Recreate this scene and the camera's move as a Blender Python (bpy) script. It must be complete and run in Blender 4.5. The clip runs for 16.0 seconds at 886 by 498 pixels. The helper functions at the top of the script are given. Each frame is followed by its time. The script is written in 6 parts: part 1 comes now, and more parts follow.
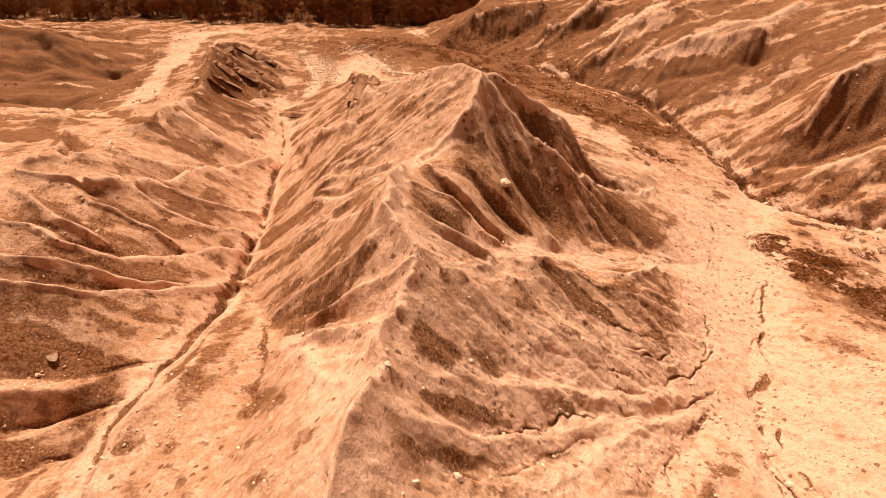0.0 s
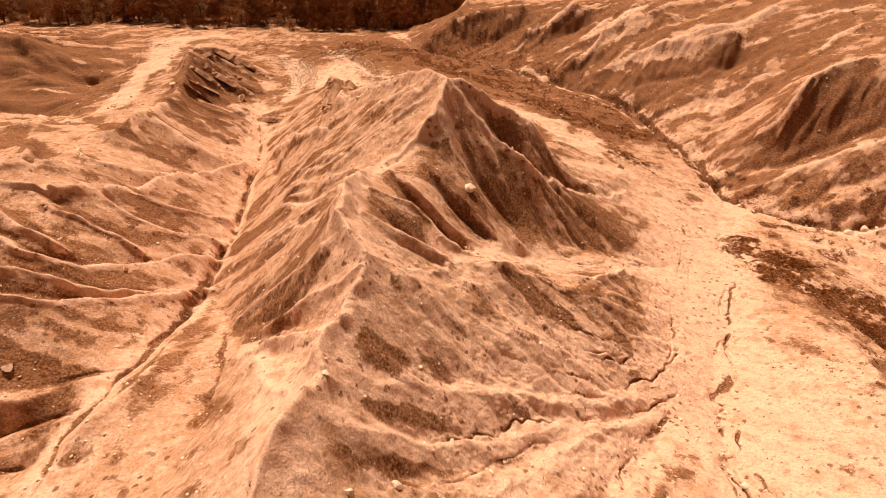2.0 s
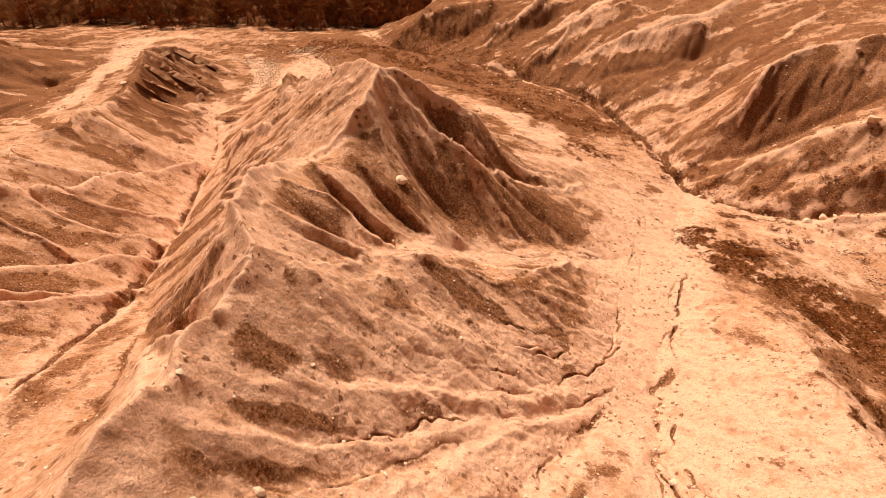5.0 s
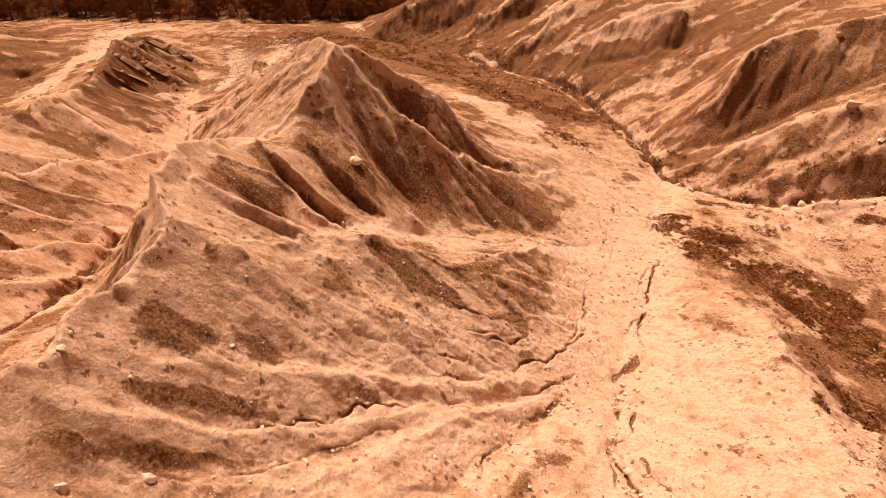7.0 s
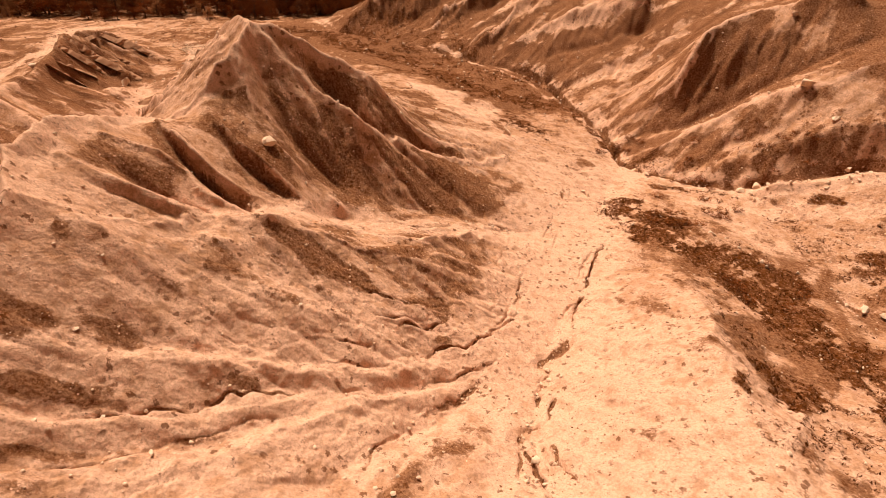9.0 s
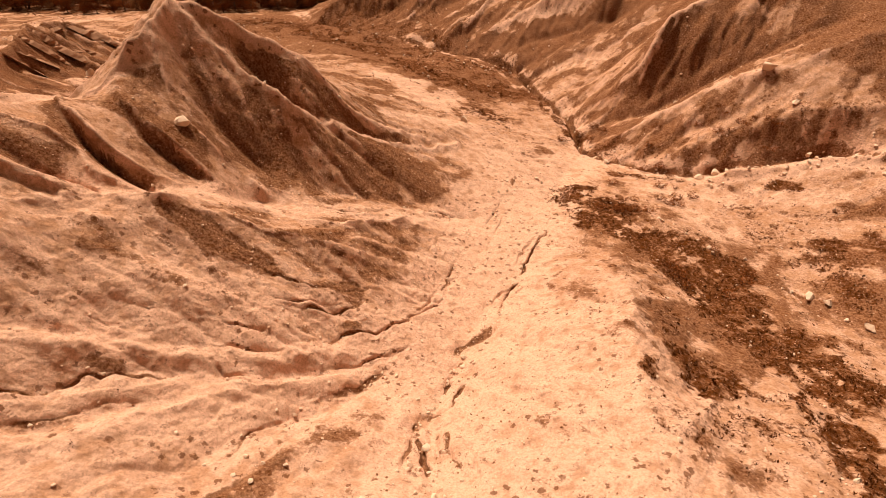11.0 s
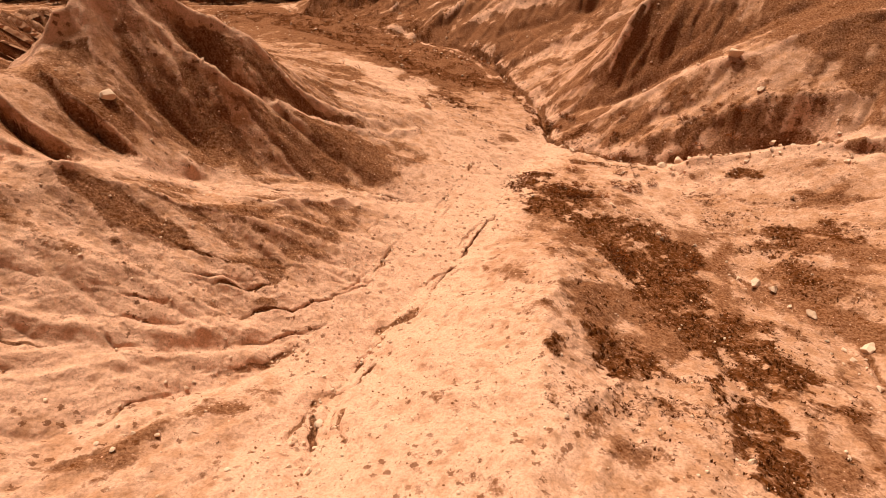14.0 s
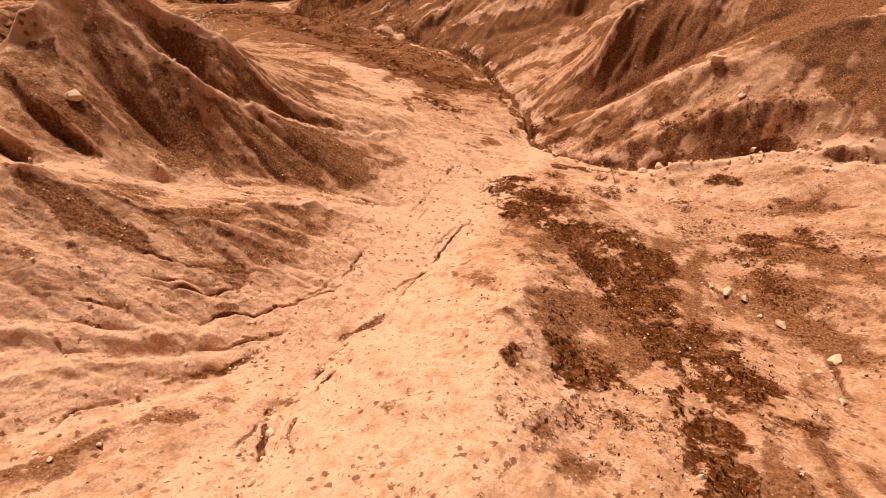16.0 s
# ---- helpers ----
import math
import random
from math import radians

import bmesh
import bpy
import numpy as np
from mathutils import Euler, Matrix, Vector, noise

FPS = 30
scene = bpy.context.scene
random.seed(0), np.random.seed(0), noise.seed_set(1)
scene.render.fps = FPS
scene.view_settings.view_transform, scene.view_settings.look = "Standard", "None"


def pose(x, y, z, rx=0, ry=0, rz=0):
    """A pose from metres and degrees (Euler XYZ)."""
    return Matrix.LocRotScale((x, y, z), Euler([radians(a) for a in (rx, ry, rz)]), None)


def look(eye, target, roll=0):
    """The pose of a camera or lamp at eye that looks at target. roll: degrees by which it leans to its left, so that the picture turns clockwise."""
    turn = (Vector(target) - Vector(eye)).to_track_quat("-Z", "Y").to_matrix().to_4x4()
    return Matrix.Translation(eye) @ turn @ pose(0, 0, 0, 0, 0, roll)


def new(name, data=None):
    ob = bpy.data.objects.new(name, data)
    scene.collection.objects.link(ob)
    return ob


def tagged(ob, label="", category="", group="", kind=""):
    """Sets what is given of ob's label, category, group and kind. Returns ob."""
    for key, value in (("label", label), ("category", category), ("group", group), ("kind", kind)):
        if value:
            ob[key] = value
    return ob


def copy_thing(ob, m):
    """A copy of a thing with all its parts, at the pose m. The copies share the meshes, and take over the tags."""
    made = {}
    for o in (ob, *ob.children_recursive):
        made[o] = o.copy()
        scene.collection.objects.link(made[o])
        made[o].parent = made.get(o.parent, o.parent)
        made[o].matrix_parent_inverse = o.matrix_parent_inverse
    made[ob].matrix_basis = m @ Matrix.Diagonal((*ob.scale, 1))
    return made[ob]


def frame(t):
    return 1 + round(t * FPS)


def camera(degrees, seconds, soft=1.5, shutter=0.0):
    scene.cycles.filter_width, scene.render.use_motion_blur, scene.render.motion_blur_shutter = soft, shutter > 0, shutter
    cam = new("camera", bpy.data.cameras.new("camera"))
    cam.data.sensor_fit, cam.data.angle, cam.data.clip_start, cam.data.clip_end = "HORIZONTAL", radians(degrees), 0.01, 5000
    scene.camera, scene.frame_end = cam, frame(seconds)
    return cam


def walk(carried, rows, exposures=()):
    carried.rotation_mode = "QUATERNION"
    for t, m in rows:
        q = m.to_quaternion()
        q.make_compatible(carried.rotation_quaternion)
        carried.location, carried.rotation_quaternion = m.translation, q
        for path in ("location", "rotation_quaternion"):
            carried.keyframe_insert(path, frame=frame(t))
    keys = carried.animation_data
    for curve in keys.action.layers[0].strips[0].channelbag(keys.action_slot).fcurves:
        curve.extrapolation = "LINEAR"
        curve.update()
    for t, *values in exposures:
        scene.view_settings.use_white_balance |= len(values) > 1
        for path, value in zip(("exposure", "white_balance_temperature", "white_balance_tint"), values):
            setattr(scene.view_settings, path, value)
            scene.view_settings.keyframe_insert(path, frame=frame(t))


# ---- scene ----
cam = camera(78.7, 16.0, soft=0.75)
METRES, EYE, TILT, LEAN, TURN = 20.0, 22.0, -40.0, 0.0, 0.0
ROWS = [
    (0.0, 0.0, 0.0, 0.0, 0.0, 0.0, -0.0),
    (0.5, 0.0147, -0.0014, 0.0009, -0.25, -0.03, 0.0),
    (1.0, 0.0324, -0.0029, 0.0033, -0.44, 0.02, 0.14),
    (1.5, 0.0499, -0.0035, 0.0053, -0.59, 0.09, 0.25),
    (2.0, 0.0716, -0.003, 0.0068, -0.77, 0.27, 0.47),
    (2.5, 0.0978, -0.0006, 0.0079, -0.91, 0.28, 0.77),
    (3.0, 0.1234, 0.0045, 0.0072, -1.09, 0.43, 0.99),
    (3.5, 0.1518, 0.0142, 0.0034, -1.28, 0.53, 1.24),
    (4.0, 0.1794, 0.0234, -0.0011, -1.31, 0.52, 1.45),
    (6.5, 0.3002, 0.0791, -0.0444, -1.56, 0.22, 1.64),
    (7.0, 0.3283, 0.0931, -0.0562, -1.69, 0.34, 1.77),
    (7.5, 0.3671, 0.1089, -0.0694, -1.81, 0.36, 2.0),
    (8.0, 0.4081, 0.1236, -0.0821, -1.97, 0.37, 2.3),
    (8.5, 0.4515, 0.1371, -0.0937, -2.13, 0.32, 2.56),
    (9.0, 0.5021, 0.1508, -0.1063, -2.21, 0.5, 2.83),
    (9.5, 0.5474, 0.1606, -0.1168, -2.22, 0.47, 2.87),
    (10.0, 0.6006, 0.171, -0.1281, -2.1, 0.34, 3.04),
    (12.5, 0.7894, 0.2113, -0.1825, -1.23, 0.49, 2.49),
    (13.0, 0.8167, 0.2162, -0.1944, -1.1, 0.45, 2.46),
    (13.5, 0.8411, 0.2157, -0.2015, -1.11, 0.45, 2.28),
    (14.0, 0.8624, 0.2137, -0.2042, -1.0, 0.47, 2.25),
    (14.5, 0.883, 0.2124, -0.2031, -0.95, 0.48, 2.16),
    (15.0, 0.9, 0.2125, -0.2002, -0.87, 0.53, 2.08),
    (15.5, 0.9168, 0.2153, -0.1969, -0.9, 0.46, 1.95),
    (16.0, 0.9308, 0.2217, -0.1932, -1.12, 0.45, 1.67),
]
walk(cam, [(t, pose(0, 0, EYE, TILT, LEAN, TURN) @ pose(METRES * x, METRES * y, METRES * z, 90 + pitch, roll, yaw)) for t, x, y, z, yaw, pitch, roll in ROWS], exposures=[(0.0, 0.60, 7450, 11.5), (16.0, 0.38, 7450, 11.5)])

# ---- sky and sun: soft, hazy light from the far side ----
SUN_AZIMUTH, SUN_HEIGHT = -16.0, 54.0   # degrees from straight ahead (+ to the right), degrees above the horizon
world = bpy.data.worlds.new("sky")
scene.world = world
world.use_nodes = True
wn = world.node_tree
sky = wn.nodes.new("ShaderNodeTexSky")
sky.sky_type, sky.sun_disc = "NISHITA", False
sky.sun_elevation, sky.sun_rotation = radians(SUN_HEIGHT), radians(SUN_AZIMUTH)
sky.air_density, sky.dust_density, sky.ozone_density = 0.25, 9.0, 0.0
wn.nodes["Background"].inputs["Strength"].default_value = 0.04
haze = wn.nodes.new("ShaderNodeMix")          # warm dust in the air
haze.data_type, haze.blend_type = "RGBA", "MULTIPLY"
haze.inputs[0].default_value, haze.inputs[7].default_value = 1.0, (1.0, 0.74, 0.52, 1)
wn.links.new(sky.outputs[0], haze.inputs[6])
wn.links.new(haze.outputs[2], wn.nodes["Background"].inputs["Color"])
sun_data = bpy.data.lights.new("sun", "SUN")
sun_data.energy, sun_data.angle, sun_data.color = 3.45, radians(9), (1.0, 0.93, 0.84)
sun = new("sun", sun_data)
az, el = radians(SUN_AZIMUTH), radians(SUN_HEIGHT)
sun.matrix_world = look((0, 0, 60), (-math.sin(az) * 40, -math.cos(az) * 40, 60 - math.tan(el) * 40))


# ---- materials ----
def material(name, rough=0.9, bump_scale=0.0, bump=0.0, spec=0.2):
    m = bpy.data.materials.new(name)
    m.use_nodes = True
    nt = m.node_tree
    bsdf = nt.nodes["Principled BSDF"]
    bsdf.inputs["Roughness"].default_value = rough
    bsdf.inputs["Specular IOR Level"].default_value = spec
    return m, nt, bsdf


def node(nt, kind, **values):
    n = nt.nodes.new(kind)
    for key, v in values.items():
        n.inputs[key].default_value = v
    return n


def noise_node(nt, coord, scale, detail=4.0, rough=0.6):
    n = node(nt, "ShaderNodeTexNoise", Scale=scale, Detail=detail, Roughness=rough)
    nt.links.new(coord, n.inputs["Vector"])
    return n.outputs["Fac"]


def ramp(nt, fac, *stops):
    n = nt.nodes.new("ShaderNodeValToRGB")
    while len(n.color_ramp.elements) < len(stops):
        n.color_ramp.elements.new(0.5)
    for e, (p, c) in zip(n.color_ramp.elements, stops):
        e.position, e.color = p, (*c, 1) if len(c) == 3 else c
    nt.links.new(fac, n.inputs[0])
    return n.outputs[0]


def mix(nt, fac, a, b, mode="MIX"):
    n = nt.nodes.new("ShaderNodeMix")
    n.data_type, n.blend_type = "RGBA", mode
    for s, v in ((n.inputs[0], fac), (n.inputs[6], a), (n.inputs[7], b)):
        if isinstance(v, (int, float)):
            s.default_value = v
        elif isinstance(v, tuple):
            s.default_value = (*v, 1)
        else:
            nt.links.new(v, s)
    return n.outputs[2]


def value(nt, op, a, b=0.0, clamp=False):
    n = nt.nodes.new("ShaderNodeMath")
    n.operation, n.use_clamp = op, clamp
    for s, v in zip(n.inputs, (a, b)):
        if isinstance(v, (int, float)):
            s.default_value = v
        else:
            nt.links.new(v, s)
    return n.outputs[0]


def bumped(nt, bsdf, height, strength, distance):
    n = node(nt, "ShaderNodeBump", Strength=strength, Distance=distance)
    nt.links.new(height, n.inputs["Height"])
    nt.links.new(n.outputs[0], bsdf.inputs["Normal"])


PALE, CLAY, CRUST, PEAT = (0.68, 0.408, 0.292), (0.50, 0.260, 0.152), (0.128, 0.037, 0.0082), (0.068, 0.018, 0.0034)


def ground_material():
    m, nt, bsdf = material("eroded_clay", 0.97, spec=0.02)
    coord = nt.nodes.new("ShaderNodeTexCoord").outputs["Object"]

    def attribute(name):
        n = nt.nodes.new("ShaderNodeAttribute")
        n.attribute_name = name
        return n.outputs["Fac"]

    crust_shade, sand_light, weed = attribute("crust_shade"), attribute("sand_light"), attribute("weed")
    n1, n2, n3 = noise_node(nt, coord, 0.45, 4, 0.55), noise_node(nt, coord, 1.7, 5, 0.6), noise_node(nt, coord, 5.5, 4, 0.6)
    n5 = noise_node(nt, coord, 14.0, 3, 0.6)
    nm, n6 = noise_node(nt, coord, 1.7, 8, 0.62), noise_node(nt, coord, 9.0, 5, 0.7)

    def spread(f, lo, hi):
        return ramp(nt, f, (lo, (0, 0, 0)), (hi, (1, 1, 1)))

    def blend(a, b, k):
        return tuple(x * (1 - k) + y * k for x, y in zip(a, b))

    # bare clay, paler and darker in beds and blotches
    base = mix(nt, spread(n2, 0.4, 0.6), blend(CLAY, CRUST, 0.04), blend(CLAY, PALE, 0.9))
    base = mix(nt, value(nt, "MULTIPLY", spread(n6, 0.5, 0.57), 0.4), base, blend(CLAY, CRUST, 0.45))
    base = mix(nt, value(nt, "MULTIPLY", spread(n5, 0.52, 0.7), 0.2), base, blend(PALE, CLAY, 0.1))
    # sand of the washes and worn crests, and highlights put on edges and ribs
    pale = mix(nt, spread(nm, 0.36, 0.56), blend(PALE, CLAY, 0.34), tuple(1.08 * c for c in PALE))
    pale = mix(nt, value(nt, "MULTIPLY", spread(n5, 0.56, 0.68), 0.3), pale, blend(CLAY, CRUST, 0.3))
    base = mix(nt, value(nt, "MULTIPLY", sand_light, value(nt, "ADD", spread(n2, 0.38, 0.52), 0.55), True), base, pale)
    # dark biological crust on the weathered slopes, in ragged mottles, with shade put in
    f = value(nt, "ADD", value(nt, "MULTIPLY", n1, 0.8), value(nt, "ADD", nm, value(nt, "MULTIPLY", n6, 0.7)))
    f = value(nt, "SUBTRACT", value(nt, "ADD", f, value(nt, "MULTIPLY", crust_shade, 0.64)), 1.49)
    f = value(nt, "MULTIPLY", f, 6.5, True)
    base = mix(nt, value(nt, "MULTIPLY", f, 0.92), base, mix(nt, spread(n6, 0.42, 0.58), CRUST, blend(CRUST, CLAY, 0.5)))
    # weeds: dark low plants, dense in their patches
    g = value(nt, "ADD", value(nt, "MULTIPLY", n2, 0.9), value(nt, "ADD", value(nt, "MULTIPLY", n3, 1.6), value(nt, "MULTIPLY", n5, 1.3)))
    g = value(nt, "MULTIPLY", value(nt, "SUBTRACT", value(nt, "ADD", g, value(nt, "MULTIPLY", weed, 0.5)), 2.2), 2.6, True)
    base = mix(nt, value(nt, "MULTIPLY", g, 0.96), base, mix(nt, spread(n5, 0.42, 0.66), blend(PEAT, CRUST, 0.05), blend(PEAT, CRUST, 0.9)))
    # scattered dark specks and pale grit
    v = node(nt, "ShaderNodeTexVoronoi", Scale=2.3, Randomness=1.0)
    nt.links.new(coord, v.inputs["Vector"])
    speck = value(nt, "MULTIPLY", value(nt, "LESS_THAN", value(nt, "ADD", v.outputs["Distance"], value(nt, "MULTIPLY", n6, 0.9)), 0.665), value(nt, "ADD", spread(n1, 0.42, 0.56), weed, True))
    base = mix(nt, value(nt, "MULTIPLY", speck, 0.75), base, CRUST)
    v2 = node(nt, "ShaderNodeTexVoronoi", Scale=4.6, Randomness=1.0)
    nt.links.new(coord, v2.inputs["Vector"])
    small = value(nt, "MULTIPLY", value(nt, "LESS_THAN", value(nt, "ADD", v2.outputs["Distance"], value(nt, "MULTIPLY", n3, 0.8)), 0.64), value(nt, "MULTIPLY", crust_shade, 1.4), True)
    base = mix(nt, value(nt, "MULTIPLY", small, 0.4), base, blend(CRUST, PEAT, 0.5))
    w = node(nt, "ShaderNodeTexVoronoi", Scale=6.0, Randomness=1.0)
    nt.links.new(coord, w.inputs["Vector"])
    grit = value(nt, "MULTIPLY", value(nt, "LESS_THAN", w.outputs["Distance"], 0.16), spread(n2, 0.52, 0.6))
    base = mix(nt, grit, base, tuple(min(0.8, 1.15 * c) for c in PALE))
    # grain of the dry earth
    n7 = noise_node(nt, coord, 12.0, 5, 0.72)
    base = mix(nt, spread(n7, 0.38, 0.56), mix(nt, 1.0, base, (0.85, 0.82, 0.79), "MULTIPLY"), mix(nt, 1.0, base, (1.08, 1.09, 1.10), "MULTIPLY"))
    nt.links.new(base, bsdf.inputs["Base Color"])
    h = value(nt, "ADD", nm, value(nt, "ADD", value(nt, "MULTIPLY", n6, 0.5), value(nt, "ADD", value(nt, "MULTIPLY", n3, 0.3), value(nt, "MULTIPLY", n7, 0.24))))
    bumped(nt, bsdf, h, 0.95, 0.10)
    return m


def stone_material(name, low, high):
    m, nt, bsdf = material(name, 0.85, spec=0.25)
    coord = nt.nodes.new("ShaderNodeTexCoord").outputs["Object"]
    info = nt.nodes.new("ShaderNodeObjectInfo").outputs["Random"]
    isle = nt.nodes.new("ShaderNodeNewGeometry").outputs["Random Per Island"]
    n1, n2 = noise_node(nt, coord, 5.0, 5), noise_node(nt, coord, 24.0, 4, 0.7)
    f = value(nt, "ADD", value(nt, "MULTIPLY", n1, 0.6), value(nt, "MULTIPLY", value(nt, "ADD", info, isle), 0.25), True)
    base = mix(nt, ramp(nt, n2, (0.35, (0, 0, 0)), (0.75, (1, 1, 1))), mix(nt, f, low, high), tuple(0.55 * a for a in low))
    base = mix(nt, 0.65, base, mix(nt, f, low, high))
    nt.links.new(base, bsdf.inputs["Base Color"])
    bumped(nt, bsdf, value(nt, "ADD", n1, value(nt, "MULTIPLY", n2, 0.4)), 0.6, 0.05)
    return m


def leaf_material(name, low, high):
    m, nt, bsdf = material(name, 0.85, spec=0.03)
    isle = nt.nodes.new("ShaderNodeNewGeometry").outputs["Random Per Island"]
    info = nt.nodes.new("ShaderNodeObjectInfo").outputs["Random"]
    f = value(nt, "ADD", value(nt, "MULTIPLY", isle, 0.6), value(nt, "MULTIPLY", info, 0.4))
    nt.links.new(mix(nt, f, low, high), bsdf.inputs["Base Color"])
    return m


def bark_material():
    m, nt, bsdf = material("bark", 0.9)
    coord = nt.nodes.new("ShaderNodeTexCoord").outputs["Object"]
    n = noise_node(nt, coord, 9.0, 5)
    nt.links.new(mix(nt, n, (0.06, 0.025, 0.012), (0.16, 0.075, 0.035)), bsdf.inputs["Base Color"])
    bumped(nt, bsdf, n, 0.7, 0.03)
    return m


GROUND = ground_material()
STONE = stone_material("pale_stone", (0.78, 0.52, 0.37), (0.88, 0.68, 0.52))
DARK_STONE = stone_material("dark_stone", (0.24, 0.09, 0.038), (0.46, 0.22, 0.11))
BEDROCK = stone_material("upturned_bedrock", (0.22, 0.085, 0.034), (0.60, 0.33, 0.20))
LEAF = leaf_material("tree_leaf", (0.085, 0.021, 0.005), (0.34, 0.10, 0.028))
LEAF_DRY = leaf_material("dry_leaf", (0.22, 0.085, 0.03), (0.5, 0.24, 0.11))
GRASS = leaf_material("grass_blade", (0.07, 0.02, 0.0045), (0.22, 0.075, 0.022))
BARK = bark_material()


# ---- number fields ----
def lattice(ix, iy, seed):
    h = (ix.astype(np.int64) * 374761393 + iy.astype(np.int64) * 668265263 + seed * 1442695041) & 0x7FFFFFFF
    h = ((h ^ (h >> 13)) * 1274126177) & 0x7FFFFFFF
    return ((h ^ (h >> 16)) & 0xFFFF) / 65535.0


def vnoise(x, y, seed=0):
    """Smooth noise in -1..1 with cells of one unit."""
    ix, iy = np.floor(x), np.floor(y)
    fx, fy = x - ix, y - iy
    fx, fy = fx * fx * (3 - 2 * fx), fy * fy * (3 - 2 * fy)
    a, b = lattice(ix, iy, seed), lattice(ix + 1, iy, seed)
    c, d = lattice(ix, iy + 1, seed), lattice(ix + 1, iy + 1, seed)
    return 2 * ((a * (1 - fx) + b * fx) * (1 - fy) + (c * (1 - fx) + d * fx) * fy) - 1


def fbm(x, y, size, octaves=4, seed=0, gain=0.5):
    total, amp = 0.0, 1.0
    for k in range(octaves):
        total = total + amp * vnoise(x / size + 17.3 * k, y / size - 9.1 * k, seed + k)
        size, amp = size / 2.03, amp * gain
    return total


def blur(a, times):
    for _ in range(times):
        a = np.pad(a, 1, mode="edge")
        a = 0.25 * a[:-2] + 0.5 * a[1:-1] + 0.25 * a[2:]
        a = 0.25 * a[:, :-2] + 0.5 * a[:, 1:-1] + 0.25 * a[:, 2:]
    return a


# ---- the lie of the land: crest lines and gullies, each as x, y, height ----
LINES = []


def crest(name, *points, cut=None, rise=None):
    """cut, rise: width and depth of a narrow cut, or of a sharp rib, along the line."""
    LINES.append((name, np.array(points, float), cut, rise))


gully = crest
RILLS = []


def rill(name, *points, cut=(0.045, 0.10), rise=None):
    """A small cut, or a low rib, in the surface that does not shape the land around it."""
    RILLS.append((name, np.array([(x, y, 0.0) for x, y in points]), None if rise else cut, rise))


crest("east r1", (-1.4, 16.8, 10.1), (-0.4, 16.6, 9.5), (0.5, 16.7, 9.0), (1.5, 17.0, 8.1), (2.2, 17.7, 6.8), rise=(0.28, 0.12))
crest("east r2", (-1.1, 19.4, 9.3), (-0.3, 19.6, 8.8), (0.6, 19.6, 8.4), (1.2, 19.4, 7.8), (1.8, 18.7, 7.3), (3.0, 18.4, 6.4), rise=(0.28, 0.14))
crest("east r3", (-0.8, 22.6, 8.4), (0.1, 21.5, 8.3), (1.0, 20.9, 7.9), (1.8, 20.5, 7.0), (2.7, 20.4, 6.2), (3.8, 20.9, 4.9), rise=(0.28, 0.14))
crest("east r4", (0.3, 25.1, 8.1), (1.5, 23.2, 7.8), (2.3, 22.6, 7.0), (3.1, 22.4, 6.3), (3.8, 22.1, 5.5), (4.8, 21.7, 4.5), rise=(0.28, 0.12))
crest("east r5", (1.8, 27.4, 9.9), (2.2, 26.0, 8.5), (2.7, 24.8, 7.3), (3.7, 23.9, 5.9), (5.0, 23.5, 4.3), (6.2, 23.0, 3.3), rise=(0.30, 0.12))
gully("east g1", (-1.1, 16.2, 9.9), (-0.3, 16.2, 9.2), (0.4, 16.3, 8.6), (1.3, 16.8, 7.7), (2.1, 16.9, 7.3), cut=(0.12, 0.10))
gully("east g2", (-0.9, 18.4, 9.2), (0.0, 18.2, 7.9), (1.0, 17.9, 7.2), (1.9, 17.9, 6.6), (3.0, 17.4, 6.7), cut=(0.12, 0.12))
gully("east g3", (-0.6, 21.9, 8.1), (0.7, 20.8, 7.0), (1.2, 20.5, 6.4), (1.7, 20.2, 5.9), (2.7, 20.0, 5.4), (3.3, 19.6, 5.5), cut=(0.12, 0.12))
gully("east g4", (1.1, 23.4, 7.8), (2.0, 22.3, 6.5), (2.8, 22.3, 5.5), (3.8, 21.9, 4.7), (4.7, 21.5, 4.4), cut=(0.12, 0.12))
gully("east g5", (2.3, 28.0, 9.0), (2.8, 26.8, 7.6), (3.5, 26.5, 6.7), (3.9, 26.0, 5.8), (4.5, 25.4, 4.7), (5.6, 24.9, 3.4), (6.8, 24.3, 2.9), cut=(0.18, 0.15))
gully("cove foot", (8.6, 25, 1.8), (10.5, 25.8, 0.5), (12.5, 26.8, -0.5), (14.5, 28, -1.3))
crest("saddle", (12.4, 31.9, 0.6), (14.2, 34.6, -0.3), (17, 38.2, -1.5), (17.9, 39.9, -2.3), (19.5, 42, -3.1))
gully("hollow", (14, 46.6, -2.8), (15.7, 47.2, -3.3), (17.6, 48.1, -4), (21, 49, -4.7))
gully("slope a", (0.4, 13.7, 9.4), (1.1, 13.5, 8.6), (1.9, 13.1, 7.4), (2.5, 13, 6.7), (3.4, 12.9, 5.9), (4.4, 12.9, 5.1), (5.6, 13, 4.3), (7, 13, 3.5), (8.3, 13.6, 2.7), (10.1, 14.7, 1.7), (11.8, 15.9, 0.9))
crest("slope rib f", (0.2, 14.1, 9.6), (0.9, 14, 9.2), (2.2, 14.1, 7.4), (3.3, 14.2, 6.5), (4.3, 14.3, 5.75), (5.6, 14.5, 4.9), (6.6, 14.5, 4.2))
gully("slope b", (-0.9, 10, 10), (-0.3, 10.2, 9.1), (0.6, 10.7, 8.2), (1.4, 11.1, 7.4), (2.8, 11.8, 6.1), (4.5, 12.4, 5), (6.4, 12.9, 3.8))
